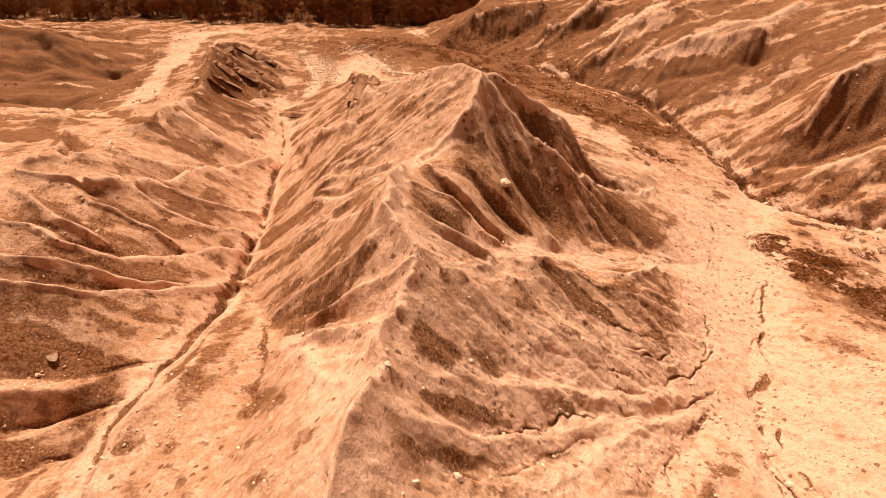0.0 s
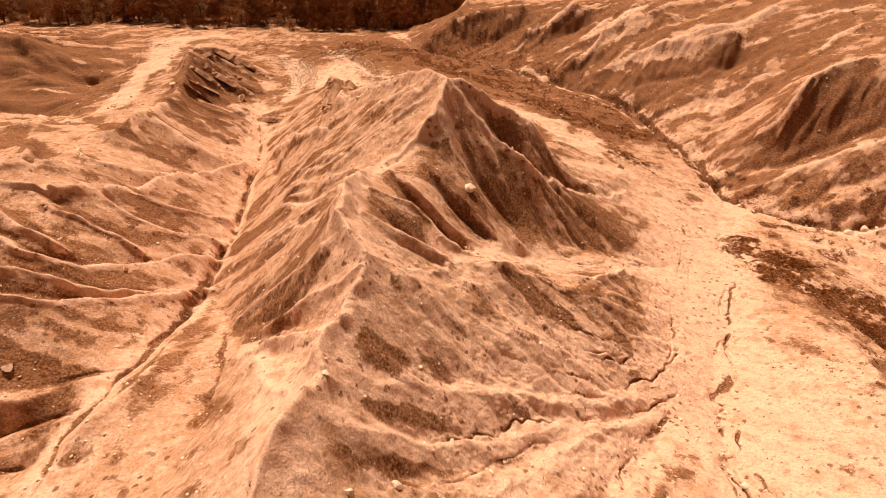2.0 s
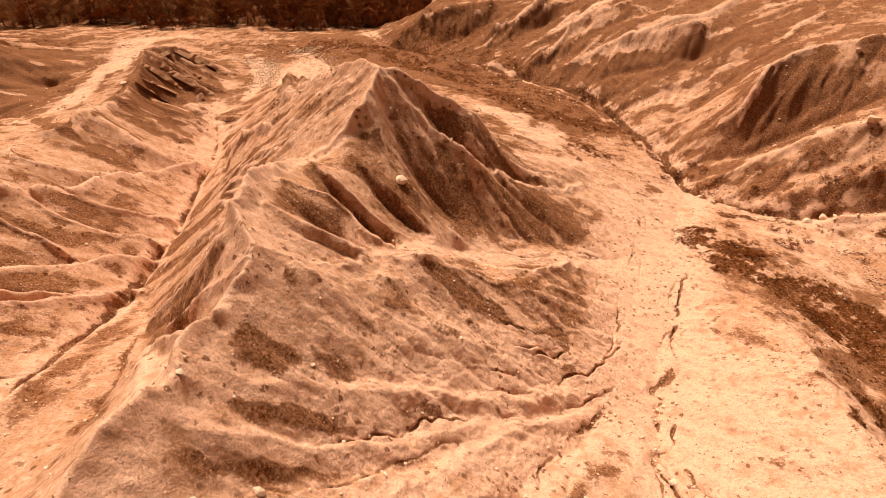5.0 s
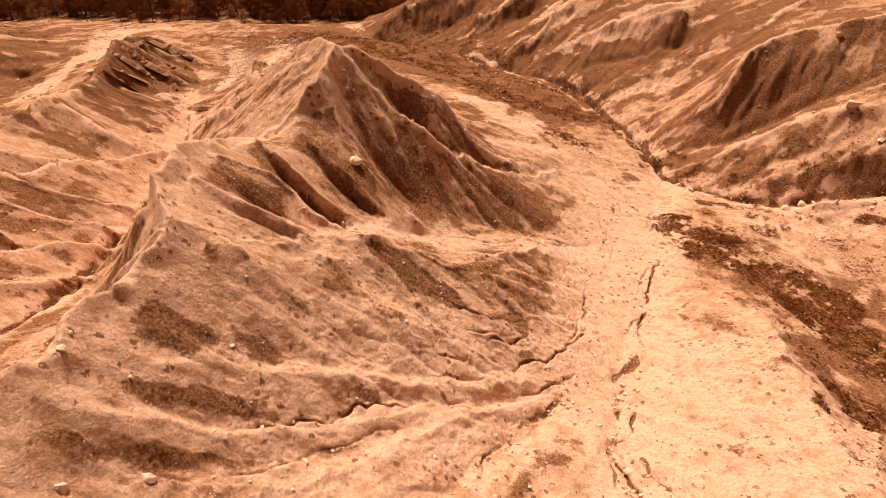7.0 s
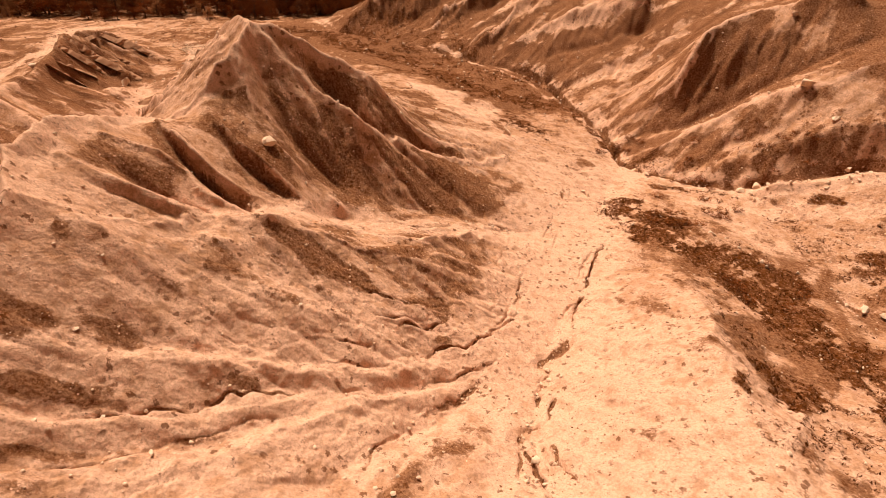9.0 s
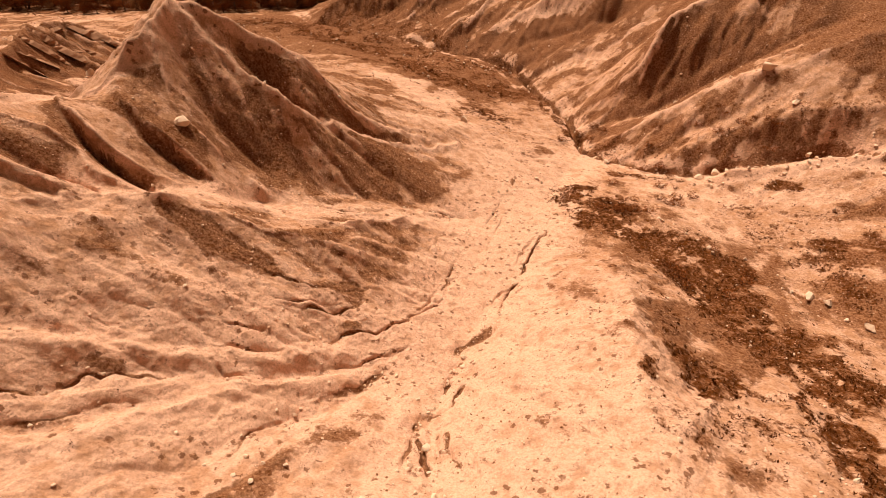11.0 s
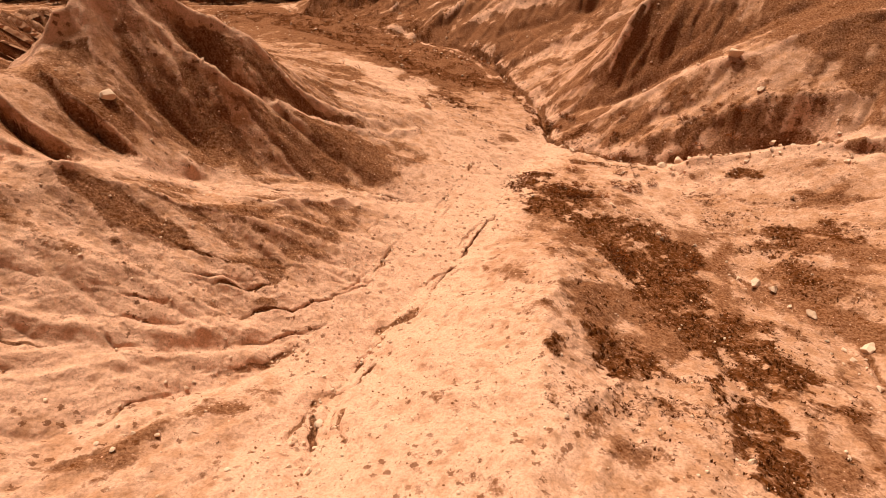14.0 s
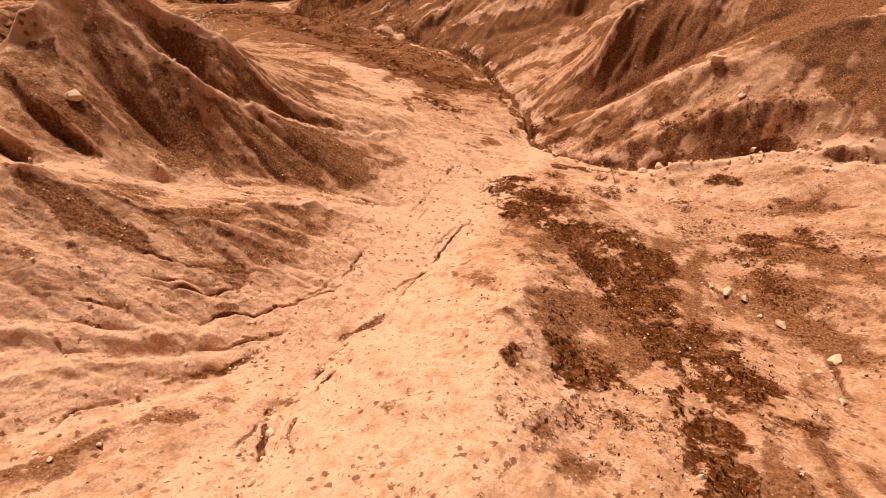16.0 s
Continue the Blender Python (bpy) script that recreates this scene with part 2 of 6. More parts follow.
crest("slope rib b", (-1, 9.3, 10.2), (-0.2, 9.6, 9.2), (0.7, 10.3, 8.1), (1.7, 10.7, 7.2), (3, 11.2, 6.1), (4.5, 11.8, 5.1), (6.6, 12.5, 3.8), (8.5, 13.1, 2.7), (10.5, 14.3, 1.5), rise=(0.60, 0.16))
gully("slope c", (-0.7, 8, 9.8), (0.1, 8.4, 8.6), (1.1, 8.8, 7.6), (2.6, 9.6, 6.2), (3.5, 10.2, 5.5), (4.3, 11, 5), (5.2, 11.4, 4.4), (6.6, 12, 3.6), (7.5, 12, 3.2), (8.9, 12.7, 2.2), (11, 14, 1), (12.4, 14.7, 0.6))
crest("slope rib c", (-0.6, 7.6, 9.6), (0.2, 8.1, 8.7), (1.2, 8.6, 7.7), (2.6, 9.3, 6.3), (4.1, 10.1, 5.2), (5.9, 11.2, 4.1), rise=(0.60, 0.16))
gully("slope d", (-0.5, 6.4, 9.6), (-0.2, 6.6, 9.2), (0.6, 7.2, 8.1), (1.6, 7.9, 7.1), (2.8, 8.6, 6.1), (3.4, 9, 5.6), (4.5, 9.8, 4.9), (5.6, 10.7, 4.2), (7.4, 11.8, 3.3), (9.2, 12.9, 2))
crest("slope rib e", (3.3, 11.5, 5.8), (4.5, 12.1, 5.1), (5.9, 12.3, 4.2), (7, 12.4, 3.6), rise=(0.60, 0.16))
gully("slope f", (4.6, 17, 6.2), (6, 17.3, 5.1), (7.5, 17.1, 3.6), (8.9, 17, 2.9), (10.8, 17.7, 1.7), (12.5, 18.6, 0.8))
gully("slope g", (2.5, 16, 7.4), (3.3, 16.2, 6.9), (4.2, 15.6, 5.9), (5.7, 15.3, 4.7), (7.4, 15.3, 3.6), (9.2, 15.8, 2.5), (11, 17, 1.5))
crest("left spur a", (-20.2, 16.4, 6), (-18.7, 16.5, 6.3), (-17.3, 16.8, 5.9), (-16.3, 17, 5.5), (-15.4, 17.4, 4.9), (-14.4, 18.4, 3.9), (-13.6, 19.3, 3.2), (-12.9, 20.4, 2.3), (-12, 21.4, 1.2), rise=(0.26, 0.28))
gully("left behind a", (-20.2, 17.2, 5.8), (-18.7, 17.2, 5.5), (-17.3, 17.8, 5), (-16.3, 18, 4.5), (-15.4, 18.6, 3.8), (-14.4, 19.2, 3.1), (-13.6, 20, 2.3), (-12.9, 21.2, 1.4), (-12, 22.2, 0.7), cut=(0.08, 0.15))
crest("left spur b", (-21.7, 18.7, 6), (-19.7, 18.2, 6.3), (-18.4, 18.2, 6), (-17.2, 18.8, 5.4), (-15.8, 18.8, 4.7), (-14.7, 19.2, 3.9), (-13, 20.8, 2.3), (-11.8, 22.3, 0.8), rise=(0.26, 0.28))
gully("left behind b", (-21.7, 19.4, 5.8), (-19.7, 19, 5.6), (-18.4, 19, 5.2), (-17.2, 19.6, 4.6), (-15.8, 19.6, 3.8), (-14.7, 20, 3), (-13, 21.6, 1.4), (-11.8, 23, 0.3), cut=(0.08, 0.15))
crest("left spur c", (-23.5, 22.1, 5.9), (-21.5, 21, 6.3), (-20.1, 20.8, 6.1), (-18.5, 20.1, 5.7), (-17.2, 20.2, 5), (-16.4, 20.5, 4.3), (-14.9, 22.5, 2.4), (-13.3, 25.4, 0.7), (-12.5, 26.7, -0.4), rise=(0.26, 0.28))
gully("left behind c", (-23.5, 22.8, 5.7), (-21.5, 21.8, 5.7), (-20.1, 21.6, 5.4), (-18.5, 20.8, 4.9), (-17.2, 21, 4.2), (-16.4, 21.2, 3.7), (-14.9, 23.2, 2), (-13.3, 26.2, -0.1), (-12.5, 27.4, -0.9), cut=(0.08, 0.15))
crest("left spur d", (-23.2, 24.4, 5.9), (-21, 22.8, 6.1), (-19.3, 21.9, 5.7), (-17.8, 21.5, 5.1), (-17.3, 21.3, 4.6), rise=(0.26, 0.28))
gully("left behind d", (-23.2, 25.2, 5.6), (-21, 23.6, 5.3), (-19.3, 22.6, 4.9), (-17.8, 22.2, 4.2), (-17.3, 22, 4.1), cut=(0.08, 0.15))
crest("left spur e", (-20, 27.7, 4.2), (-18.5, 27.1, 3.7), (-16.6, 26.6, 2.6), (-15.6, 26.9, 1.8), (-14.8, 27.1, 1.2), (-13.7, 28.3, -0), (-12.6, 28, -0.7), rise=(0.26, 0.28))
gully("left behind e", (-20, 28.4, 3.7), (-18.5, 27.8, 2.8), (-16.6, 27.4, 1.7), (-15.6, 27.6, 0.8), (-14.8, 27.8, 0.2), (-13.7, 29, -0.9), (-12.6, 28.8, -1.2), cut=(0.08, 0.15))
crest("left spur f", (-24.1, 26, 6), (-21.8, 25.7, 5.8), (-20.3, 25.9, 5.6), (-19.1, 26.6, 5), (-18.9, 28.1, 4.1), (-18.5, 29.5, 3.1), (-18.3, 31.2, 2.1), (-18.2, 34.2, 1), (-17, 38.7, -1.5), (-15.5, 42.7, -2.9), rise=(0.26, 0.28))
gully("left behind f", (-24.1, 26.8, 5.3), (-21.8, 26.4, 5), (-20.3, 26.8, 4.6), (-19.6, 27.6, 4), (-19.5, 28.8, 3.2), (-19, 30.2, 2.2), (-18.9, 31.8, 1.3), (-18.4, 35.6, -0.1), (-17, 39.4, -2.4), (-15.5, 43.4, -3.2), cut=(0.08, 0.15))
crest("left spur g", (-23.5, 29.4, 5.1), (-22.2, 29.2, 5.1), (-22.2, 31.2, 4.4), (-22.6, 32.8, 4), (-21.8, 31.6, 4.1), (-20.6, 31.7, 3.4), (-19.5, 33.3, 1.9), (-18.5, 35.9, -0), rise=(0.26, 0.28))
gully("left behind g", (-23.5, 30.2, 4.7), (-22.2, 30, 4.2), (-22.2, 32, 3.5), (-22.6, 33.6, 3.1), (-21.8, 32.4, 3.1), (-20.6, 32.4, 2.4), (-19.5, 34, 1), (-18.5, 36.6, -0.5), cut=(0.08, 0.15))
crest("left spur h", (-24.2, 27.5, 5.8), (-23.1, 28.3, 5.6), (-23.7, 29.9, 5.3), (-25.5, 33.2, 4.5), rise=(0.26, 0.28))
gully("left behind h", (-24.2, 28.2, 5.1), (-23.1, 29, 4.7), (-23.7, 30.6, 4.4), (-25.5, 34, 4), cut=(0.08, 0.15))
crest("left spur i", (-19.4, 29.6, 3.2), (-17.5, 29.5, 2.2), (-16.1, 29.8, 1), (-14.5, 30.8, -0.4), (-13.5, 32, -1.6), rise=(0.26, 0.28))
gully("left behind i", (-19.4, 30.4, 2.6), (-17.5, 30.2, 1.2), (-16.1, 30.6, 0.1), (-14.5, 31.6, -1.3), (-13.5, 32.8, -2), cut=(0.08, 0.15))
crest("left spur j", (-20.9, 25.3, 5.3), (-18.9, 24.2, 5), (-17.4, 24.1, 4), (-15.6, 23.6, 3.1), (-14.9, 23.5, 2.3), rise=(0.26, 0.28))
gully("left behind j", (-20.9, 26, 4.9), (-18.9, 25, 4.1), (-17.4, 24.8, 3.2), (-15.6, 24.4, 2.1), (-14.9, 24.2, 1.8), cut=(0.08, 0.15))
crest("right a", (21.6, 65.4, -4.1), (25.8, 65.5, -2.1), (29.4, 64.9, -0.4), (32.9, 62.4, 1.2), (35.4, 61.4, 2.2), rise=(1.00, 0.35))
gully("right draw a", (22.7, 61.7, -4.6), (26.9, 61.2, -3.4), (31.1, 59.6, -1.9), (34.5, 59, -0.4), (38.3, 57.5, 1.8), cut=(0.30, 0.25))
crest("right b", (31, 44.5, -1.3), (32.5, 44.4, 0.2), (33.5, 44.9, 1.9), (34.4, 45.8, 3.4), (36.5, 46.5, 4.1), (38.9, 46.7, 4.6), (42, 44.8, 6), (44.6, 43.3, 6.8), rise=(1.00, 0.35))
gully("right draw h", (29.5, 49.6, -4), (31.5, 50.5, -2.6), (33.8, 51.5, -1.3), (36.5, 52.5, 0.5), (39.5, 53, 2.8), cut=(0.30, 0.25))
crest("right k", (29.5, 56, -3.2), (33.8, 55.3, -1.2), (36, 57.6, 0.3), (37.5, 60, 1.5), rise=(1.00, 0.35))
gully("right draw b", (27.5, 43, -5), (30, 42.2, -3.7), (32.3, 41.2, -2.8), (34.7, 41.3, -1.6), (36.4, 41, -0.3), (38.7, 40.6, 1.5), (41.1, 40.1, 3), (43.1, 39.7, 4), (47, 39.6, 5.6), cut=(0.30, 0.25))
crest("right c", (28.8, 39, -4), (31, 39.2, -2.7), (33.2, 39, -1.2), (35, 38.8, -0.1), (36.6, 38.4, 0.9), (38.3, 37.2, 1.9), (40.2, 37, 2.7), (42.5, 36.8, 3.6), (46, 36.5, 4.9), (52, 35.5, 6.6), rise=(1.00, 0.20))
crest("right e", (34.2, 42.3, -1), (35.9, 43.4, 2), (37.2, 45, 3.5), (38.2, 46.2, 4.4))
crest("right f", (37, 41.9, 0.3), (39.1, 42.7, 3.2), (39.8, 43.2, 4), (41, 44.6, 5.2))
gully("right draw e", (32.9, 42.6, -2), (34.4, 43.6, 0.4), (35.6, 45, 2.9), cut=(0.25, 0.25))
gully("right draw f", (36, 42, -0.3), (37.5, 43.2, 2.1), (38.8, 45, 3.9), cut=(0.25, 0.25))
gully("right draw g", (29.5, 37.6, -4), (32.6, 36.6, -2.4), (36, 35.6, -0.4), (39.1, 35.2, 1.3), (41.5, 35, 2.6), cut=(0.30, 0.12))
crest("right g", (30.8, 35, -3.7), (33.5, 34.4, -2.2), (36.5, 33.6, -0.5), (39.3, 33.6, 0.9), (43.3, 31.4, 2), rise=(1.00, 0.20))
crest("right h", (11.4, 78.1, -5.2), (15.1, 78.1, -2.8), (19.2, 78.5, -0.6), (21.2, 79.2, 0.2), rise=(1.00, 0.35))
crest("right i", (1, 82.6, -5.8), (4.3, 83.4, -3.4), (8, 84, -2.4), (14.7, 84.4, -1.4), rise=(1.00, 0.35))
gully("right draw i", (7, 79.5, -5.8), (12, 80.6, -4.2), (17.5, 81.6, -1.6), cut=(0.30, 0.25))
gully("right draw j", (14.6, 75.3, -4.8), (19.9, 76.4, -2.6), (24.2, 76.6, -0.5), (26.5, 76.3, 0.9), cut=(0.30, 0.25))
crest("right j", (17, 71.8, -4.1), (21.8, 71.9, -1.9), (26.4, 71.9, 0.2), (30.6, 72.6, 1.8), rise=(1.00, 0.35))
crest("far a", (-52.6, 61.7, -3.7), (-49.5, 63.1, -4.1), (-47.4, 63.9, -4.5), (-45.7, 64.1, -5), (-43.9, 66.8, -6), (-42, 67.9, -7.2), rise=(1.00, 0.30))
gully("far b", (-49.8, 57.4, -4.5), (-46.1, 57.1, -5.1), (-42.8, 57.6, -5.7), (-32.4, 48.9, -1.4), cut=(0.30, 0.20))
crest("far c", (-45.3, 51.1, -2.7), (-42.1, 51.4, -2.8), (-35.4, 48.5, -2.2), (-29.9, 45.9, -0.9), (-27.5, 45.2, -0.5), (-25.5, 43.5, 1), rise=(1.00, 0.30))
gully("far d", (-28, 42.5, 0.9), (-25, 40.5, 1.5), (-23.3, 39.6, 1.4), cut=(0.30, 0.20))
crest("far e", (-37.3, 41.3, 0.9), (-33.9, 40.7, 1.5), (-30.7, 40, 2.1), (-33.5, 45.1, 0.3), rise=(1.00, 0.30))
crest("far f", (-23.1, 39.7, 2.2), (-23, 41, 2.2), (-23.8, 44, 1.4), (-23, 47.2, 0.9), rise=(1.00, 0.30))
gully("far g", (-32.8, 35.9, 2.3), (-29.2, 34.5, 2.9), (-27.6, 35.2, 2.8), (-26.7, 36.4, 2.5), cut=(0.30, 0.20))
crest("slope rib h", (2.4, 6.9, 6.7), (4.6, 8.8, 5.3), (5.7, 9.9, 4.6), (7.1, 11.2, 3.6), (8.9, 12.2, 2.5), (10.7, 13.3, 1.4), rise=(0.60, 0.16))
gully("slope i", (6.9, 8.4, 4), (7.8, 9.5, 3.3), (9.3, 11.2, 2.1), (10.9, 12.7, 1), (12.1, 13.8, 0.6))
crest("main crest", (2.1, 29.2, 10.1), (1.9, 27.9, 9.8), (1.5, 26.5, 9.3), (1, 26, 9.3), (0.5, 25.5, 8.1), (-0.5, 25.2, 7.5), (-1.5, 24.9, 7.1), (-1.9, 21.7, 8.8), (-2.1, 18.5, 10.4), (-2, 17.3, 10.4), (-2.1, 16, 10.5), (-1.6, 15, 10.5), (-0.9, 13.7, 10.5), (-0.9, 12.9, 10.3), (-1.2, 12.1, 10.3), (-1.4, 11.1, 10.4), (-1.7, 10.1, 10.6), (-1.7, 9.3, 10.7), (-1.4, 8.7, 10.8), (-1.6, 7.9, 10.9), (-1.7, 8, 11.1), (-1.9, 7.1, 11.4), (-2, 6.8, 11.5), rise=(0.45, 0.36))
crest("main crest front", (-2, 6.8, 11.5), (-2.1, 6.2, 11.5), (-2.2, 5.6, 11.5), (-2.2, 5.2, 11.5), (-2.3, 2, 11.5), rise=(0.45, 0.36))
crest("back crest", (2.1, 29.2, 10.1), (0.9, 31, 9.9), (-0.1, 32.6, 9), (-4.7, 39.1, 5.1), rise=(0.80, 0.30))
crest("spur A", (2.1, 29.2, 10.1), (2.8, 29, 9.6), (3.6, 28.8, 8.5), (4.6, 28.4, 7.3), (5.8, 28.1, 6.4), (7.2, 27.7, 5.5), (8.5, 28.9, 3.9), (9.9, 30.1, 2.4), (11.9, 31.5, 0.6), (14.4, 33.4, -0.9), (16.5, 35.2, -1.7), rise=(0.50, 0.35))
crest("spur B", (2.1, 29.2, 10.1), (3, 29.7, 9.9), (4.9, 30.6, 8.4), (5.7, 30.8, 8), (6.6, 31.1, 7.4), (7.7, 31.3, 6.3), (8.7, 31.4, 4.9), (9.5, 31.4, 3.5), (10.6, 32, 2.2), (12, 33, 0.9), (13.5, 34.3, -0.1), rise=(0.50, 0.20))
crest("spur C", (-0.9, 13.7, 10.5), (-0.1, 14.3, 9.4), (1.3, 15.6, 7.9), (1.6, 16, 7.6), (2.5, 17.5, 6.7), (3.6, 17.6, 6.5), (4.5, 17.8, 6.5), (6.6, 21.5, 3), (8, 21, 2.7), (9.7, 21.1, 2.1), (12.8, 24.1, 0.2), rise=(0.45, 0.28))
crest("spur C2", (4.5, 17.7, 6.6), (6, 18.4, 5.2), (7.8, 18.8, 3.8), (9.8, 19.2, 2.7), (12, 19.9, 0.9), rise=(0.45, 0.16))
gully("cove gully", (1.8, 17.9, 6.9), (2.6, 18.6, 6.3), (3.5, 19.5, 5.5), (4.4, 20.5, 4.8), (6.1, 22.6, 2.7), (8.8, 22.8, 2.1), (11.7, 24.1, 0.7), (15.3, 26.7, -1.7), (17.2, 27, -2))
gully("wash", (13.9, 7.4, 2.8), (13.8, 9.2, 2), (13.5, 10.7, 1.2), (13.7, 12, 0.7), (14.2, 13.2, 0.2), (15.1, 15.2, -0.3), (15.2, 15.8, -0.4), (16.7, 18.7, -1.1), (18.3, 20.9, -1.6), (19.3, 23.8, -1.8), (21.2, 27.6, -2.2), (23.2, 32.7, -3.6), (26.2, 36.9, -4.3))
gully("wash2", (11.9, 14.3, 0.9), (13.5, 17.9, 0.1), (14.7, 20.6, -0.8), (16.3, 22, -1.4), (17.8, 26.3, -2), (18.9, 28.9, -2.2))
gully("right channel", (60, 24, 3), (43.7, 27, 0.1), (42, 28.7, -0.5), (40.5, 31.2, -1.2), (38.3, 31.4, -1.8), (33.1, 32.5, -3.3), (30.8, 34.3, -3.9), (28.9, 36.6, -4.5), (26.9, 39.3, -5), (27.3, 44.1, -5.4), (27.3, 46, -5.6), (26.6, 48.4, -5.5), (25.4, 51, -5.4), (25, 55, -5.4), (24, 58.5, -5.4), (19.9, 63.6, -5.6), (16, 66.5, -5.8), (10, 70, -5.9), (1, 80, -7.2), (-5, 95, -9), cut=(0.20, 0.35))
crest("bench", (43.9, 27.4, 0.5), (42.5, 28.4, 0.2), (40.3, 29.9, -0.8), (37.3, 30.3, -1.8), (34.9, 31.3, -2.4), (33.5, 31.2, -3.3), rise=(0.60, 0.30))
gully("crack", (34.7, 28.2, -2.8), (35.6, 26.6, -2.4), (37.5, 25.2, -2), (39.8, 24.1, -1.4))
crest("hump", (24, 30.7, -2.6), (23.8, 24.3, -1.5), (22.9, 19.1, 0.2), (21.9, 15.8, 1.65), (21.2, 14.1, 2.2), (20.7, 11.8, 2.85), (20, 9.2, 3.4), (19.4, 7.6, 3.9), (19, 6.3, 4.4))
crest("hump side", (22.3, 10.4, 2.1), (22.8, 11.9, 1.65), (23.7, 12.4, 1.2), (24.3, 15, 0.2))
crest("hump right", (27, 26.2, -1.8), (28.5, 23.5, -1.8), (30.9, 21.4, -2.2), (32.3, 18.8, -2.2), (33.3, 16.3, -1.4), (33.6, 14.6, -1.2), (33.7, 12.9, -0.8), (32.6, 10.7, 0.2))
gully("hump dip", (26, 27.6, -2), (26.6, 21, -1.6), (26.5, 18.9, -1.35), (27.5, 15.5, -0.5), (27.2, 13.4, 0.1), (28.1, 9.3, 1.3), (27.3, 7, 2.1))
gully("right low", (33.2, 30.5, -3.4), (33.3, 24.2, -2.7), (34.2, 21.3, -2.3), (34.8, 18.7, -1.5), (35.2, 15.9, -1.3), (35.6, 14.2, -1))
crest("right ridge 3", (4.3, 83.4, -3.2), (6.6, 92, -3), (10.1, 105.8, -4), rise=(1.20, 0.50))
gully("left channel", (-18.1, 56.2, -5), (-15.6, 46.4, -4.4), (-14.6, 43.2, -4), (-14.9, 40.6, -3.8), (-13.1, 31.1, -2.1), (-12.5, 26.3, -1), (-12.1, 22.9, -0.1), (-11.6, 19, 1.4), (-11.6, 16.3, 2.9), (-11.4, 15.4, 3.2), (-12, 14, 3.5), (-11.8, 13, 3.8), (-12, 11.2, 4.3), (-11.8, 9.6, 4.8), (-11.2, 7.6, 5.4), (-11, 4, 6.6), cut=(0.15, 0.40))
gully("left trib", (-11.2, 22.1, 0.3), (-8.8, 18, 2.3), (-7.1, 15.3, 4.6), (-6.9, 13, 5.1), (-6.9, 11.5, 5.4), (-6.3, 8.9, 6.9), (-6.4, 7, 7.7))
crest("west front", (-1.4, 10.8, 10), (-2.5, 11.5, 9.2), (-3.7, 12.2, 8.2), (-4.9, 12.8, 7), (-5.9, 13.4, 5.8), rise=(0.35, 0.22))
gully("west front draw", (-1.9, 12.1, 9.2), (-3.6, 13.1, 7.3), (-5, 14, 6), (-6.9, 15, 4.8), cut=(0.08, 0.14))
crest("west lobe", (-5.6, 13.1, 6.2), (-4.7, 11.6, 7.5), (-3.8, 10.2, 8.4), (-3, 9, 9.4), (-2.3, 8.3, 10.3), rise=(0.35, 0.12))
gully("west hollow", (-2, 9.9, 9.9), (-2.8, 10.7, 8.9), (-3.9, 11.5, 8), (-4.8, 12.3, 7.1))
crest("left rib", (-11.3, 20.5, 1.1), (-10.5, 16.7, 2.9), (-9.5, 12.8, 5.5), (-10, 10.6, 6.1), (-10.7, 9.3, 5.7), (-10.7, 7.8, 5.9), rise=(0.70, 0.20))
crest("west spur 6", (-4.7, 39.1, 5.2), (-5.3, 36.7, 4.6), (-6.4, 36.1, 3.8), (-9.2, 38.6, 1.8), (-12.9, 43.4, -2.1), rise=(0.60, 0.30))
gully("west foot", (-11.9, 38.4, -1.6), (-11.6, 31.6, -1), (-11.4, 27.5, -0.2), (-11, 24, 0.4), (-11, 22, 0.6))
crest("left F top", (-17.4, 12, 5), (-16.4, 12.4, 4.6), (-15.1, 12.8, 4.1), (-13.9, 13.5, 3.7), (-12.9, 13.8, 3.7), rise=(0.50, 0.12))
gully("left F", (-17.4, 13, 4.4), (-16.4, 13.3, 4.1), (-15.1, 13.6, 3.7), (-13.9, 14.1, 3.4), (-12.9, 14.3, 3.5), cut=(0.06, 0.16))
crest("left G top", (-16.5, 10.1, 4.4), (-15.7, 10.7, 3.9), (-14.7, 11.4, 3.5), (-13.2, 11.9, 3.7), (-12.4, 12, 4), rise=(0.50, 0.12))
gully("left G", (-16.5, 11.1, 3.8), (-15.7, 11.6, 3.4), (-14.7, 12.2, 3.1), (-13.2, 12.5, 3.4), (-12.4, 12.5, 3.8), cut=(0.06, 0.16))
crest("left H top", (-15.4, 8.2, 4.4), (-14.8, 8.8, 4), (-14.1, 9.6, 3.5), (-13.3, 10, 3.5), rise=(0.50, 0.12))
gully("left H", (-15.4, 9.2, 3.8), (-14.8, 9.6, 3.5), (-14.1, 10.3, 3.2), (-13.3, 10.5, 3.3), cut=(0.06, 0.16))
crest("tor crest", (-26, 60.5, 0.2), (-24.3, 55.7, 0.1), (-23.2, 50.3, 0.3), (-22.6, 47.8, 0.3), (-22.8, 43.8, 1.3), (-22.8, 40.8, 1.8), (-22.9, 39.1, 1.6), rise=(1.60, 0.70))
gully("tor foot", (-22.5, 50.7, -0.6), (-20.7, 52.4, -2.5), (-19.6, 57.8, -4.6), (-17.2, 60.9, -4.8))
crest("tor end", (-23.2, 42.9, 1.6), (-21.4, 42, 0.8), (-19.4, 41.2, -0.8), (-17.8, 41.5, -2.3), rise=(1.60, 0.70))
crest("tor rib", (-25.6, 59.5, 0.2), (-24.3, 61.9, -1.2), (-22.5, 61.3, -3), (-20, 61.3, -4.3), rise=(1.60, 0.70))
crest("tor rib 2", (-26.5, 64, -0.4), (-24, 66.5, -2.3), (-20.8, 67.5, -4.4), rise=(1.60, 0.70))
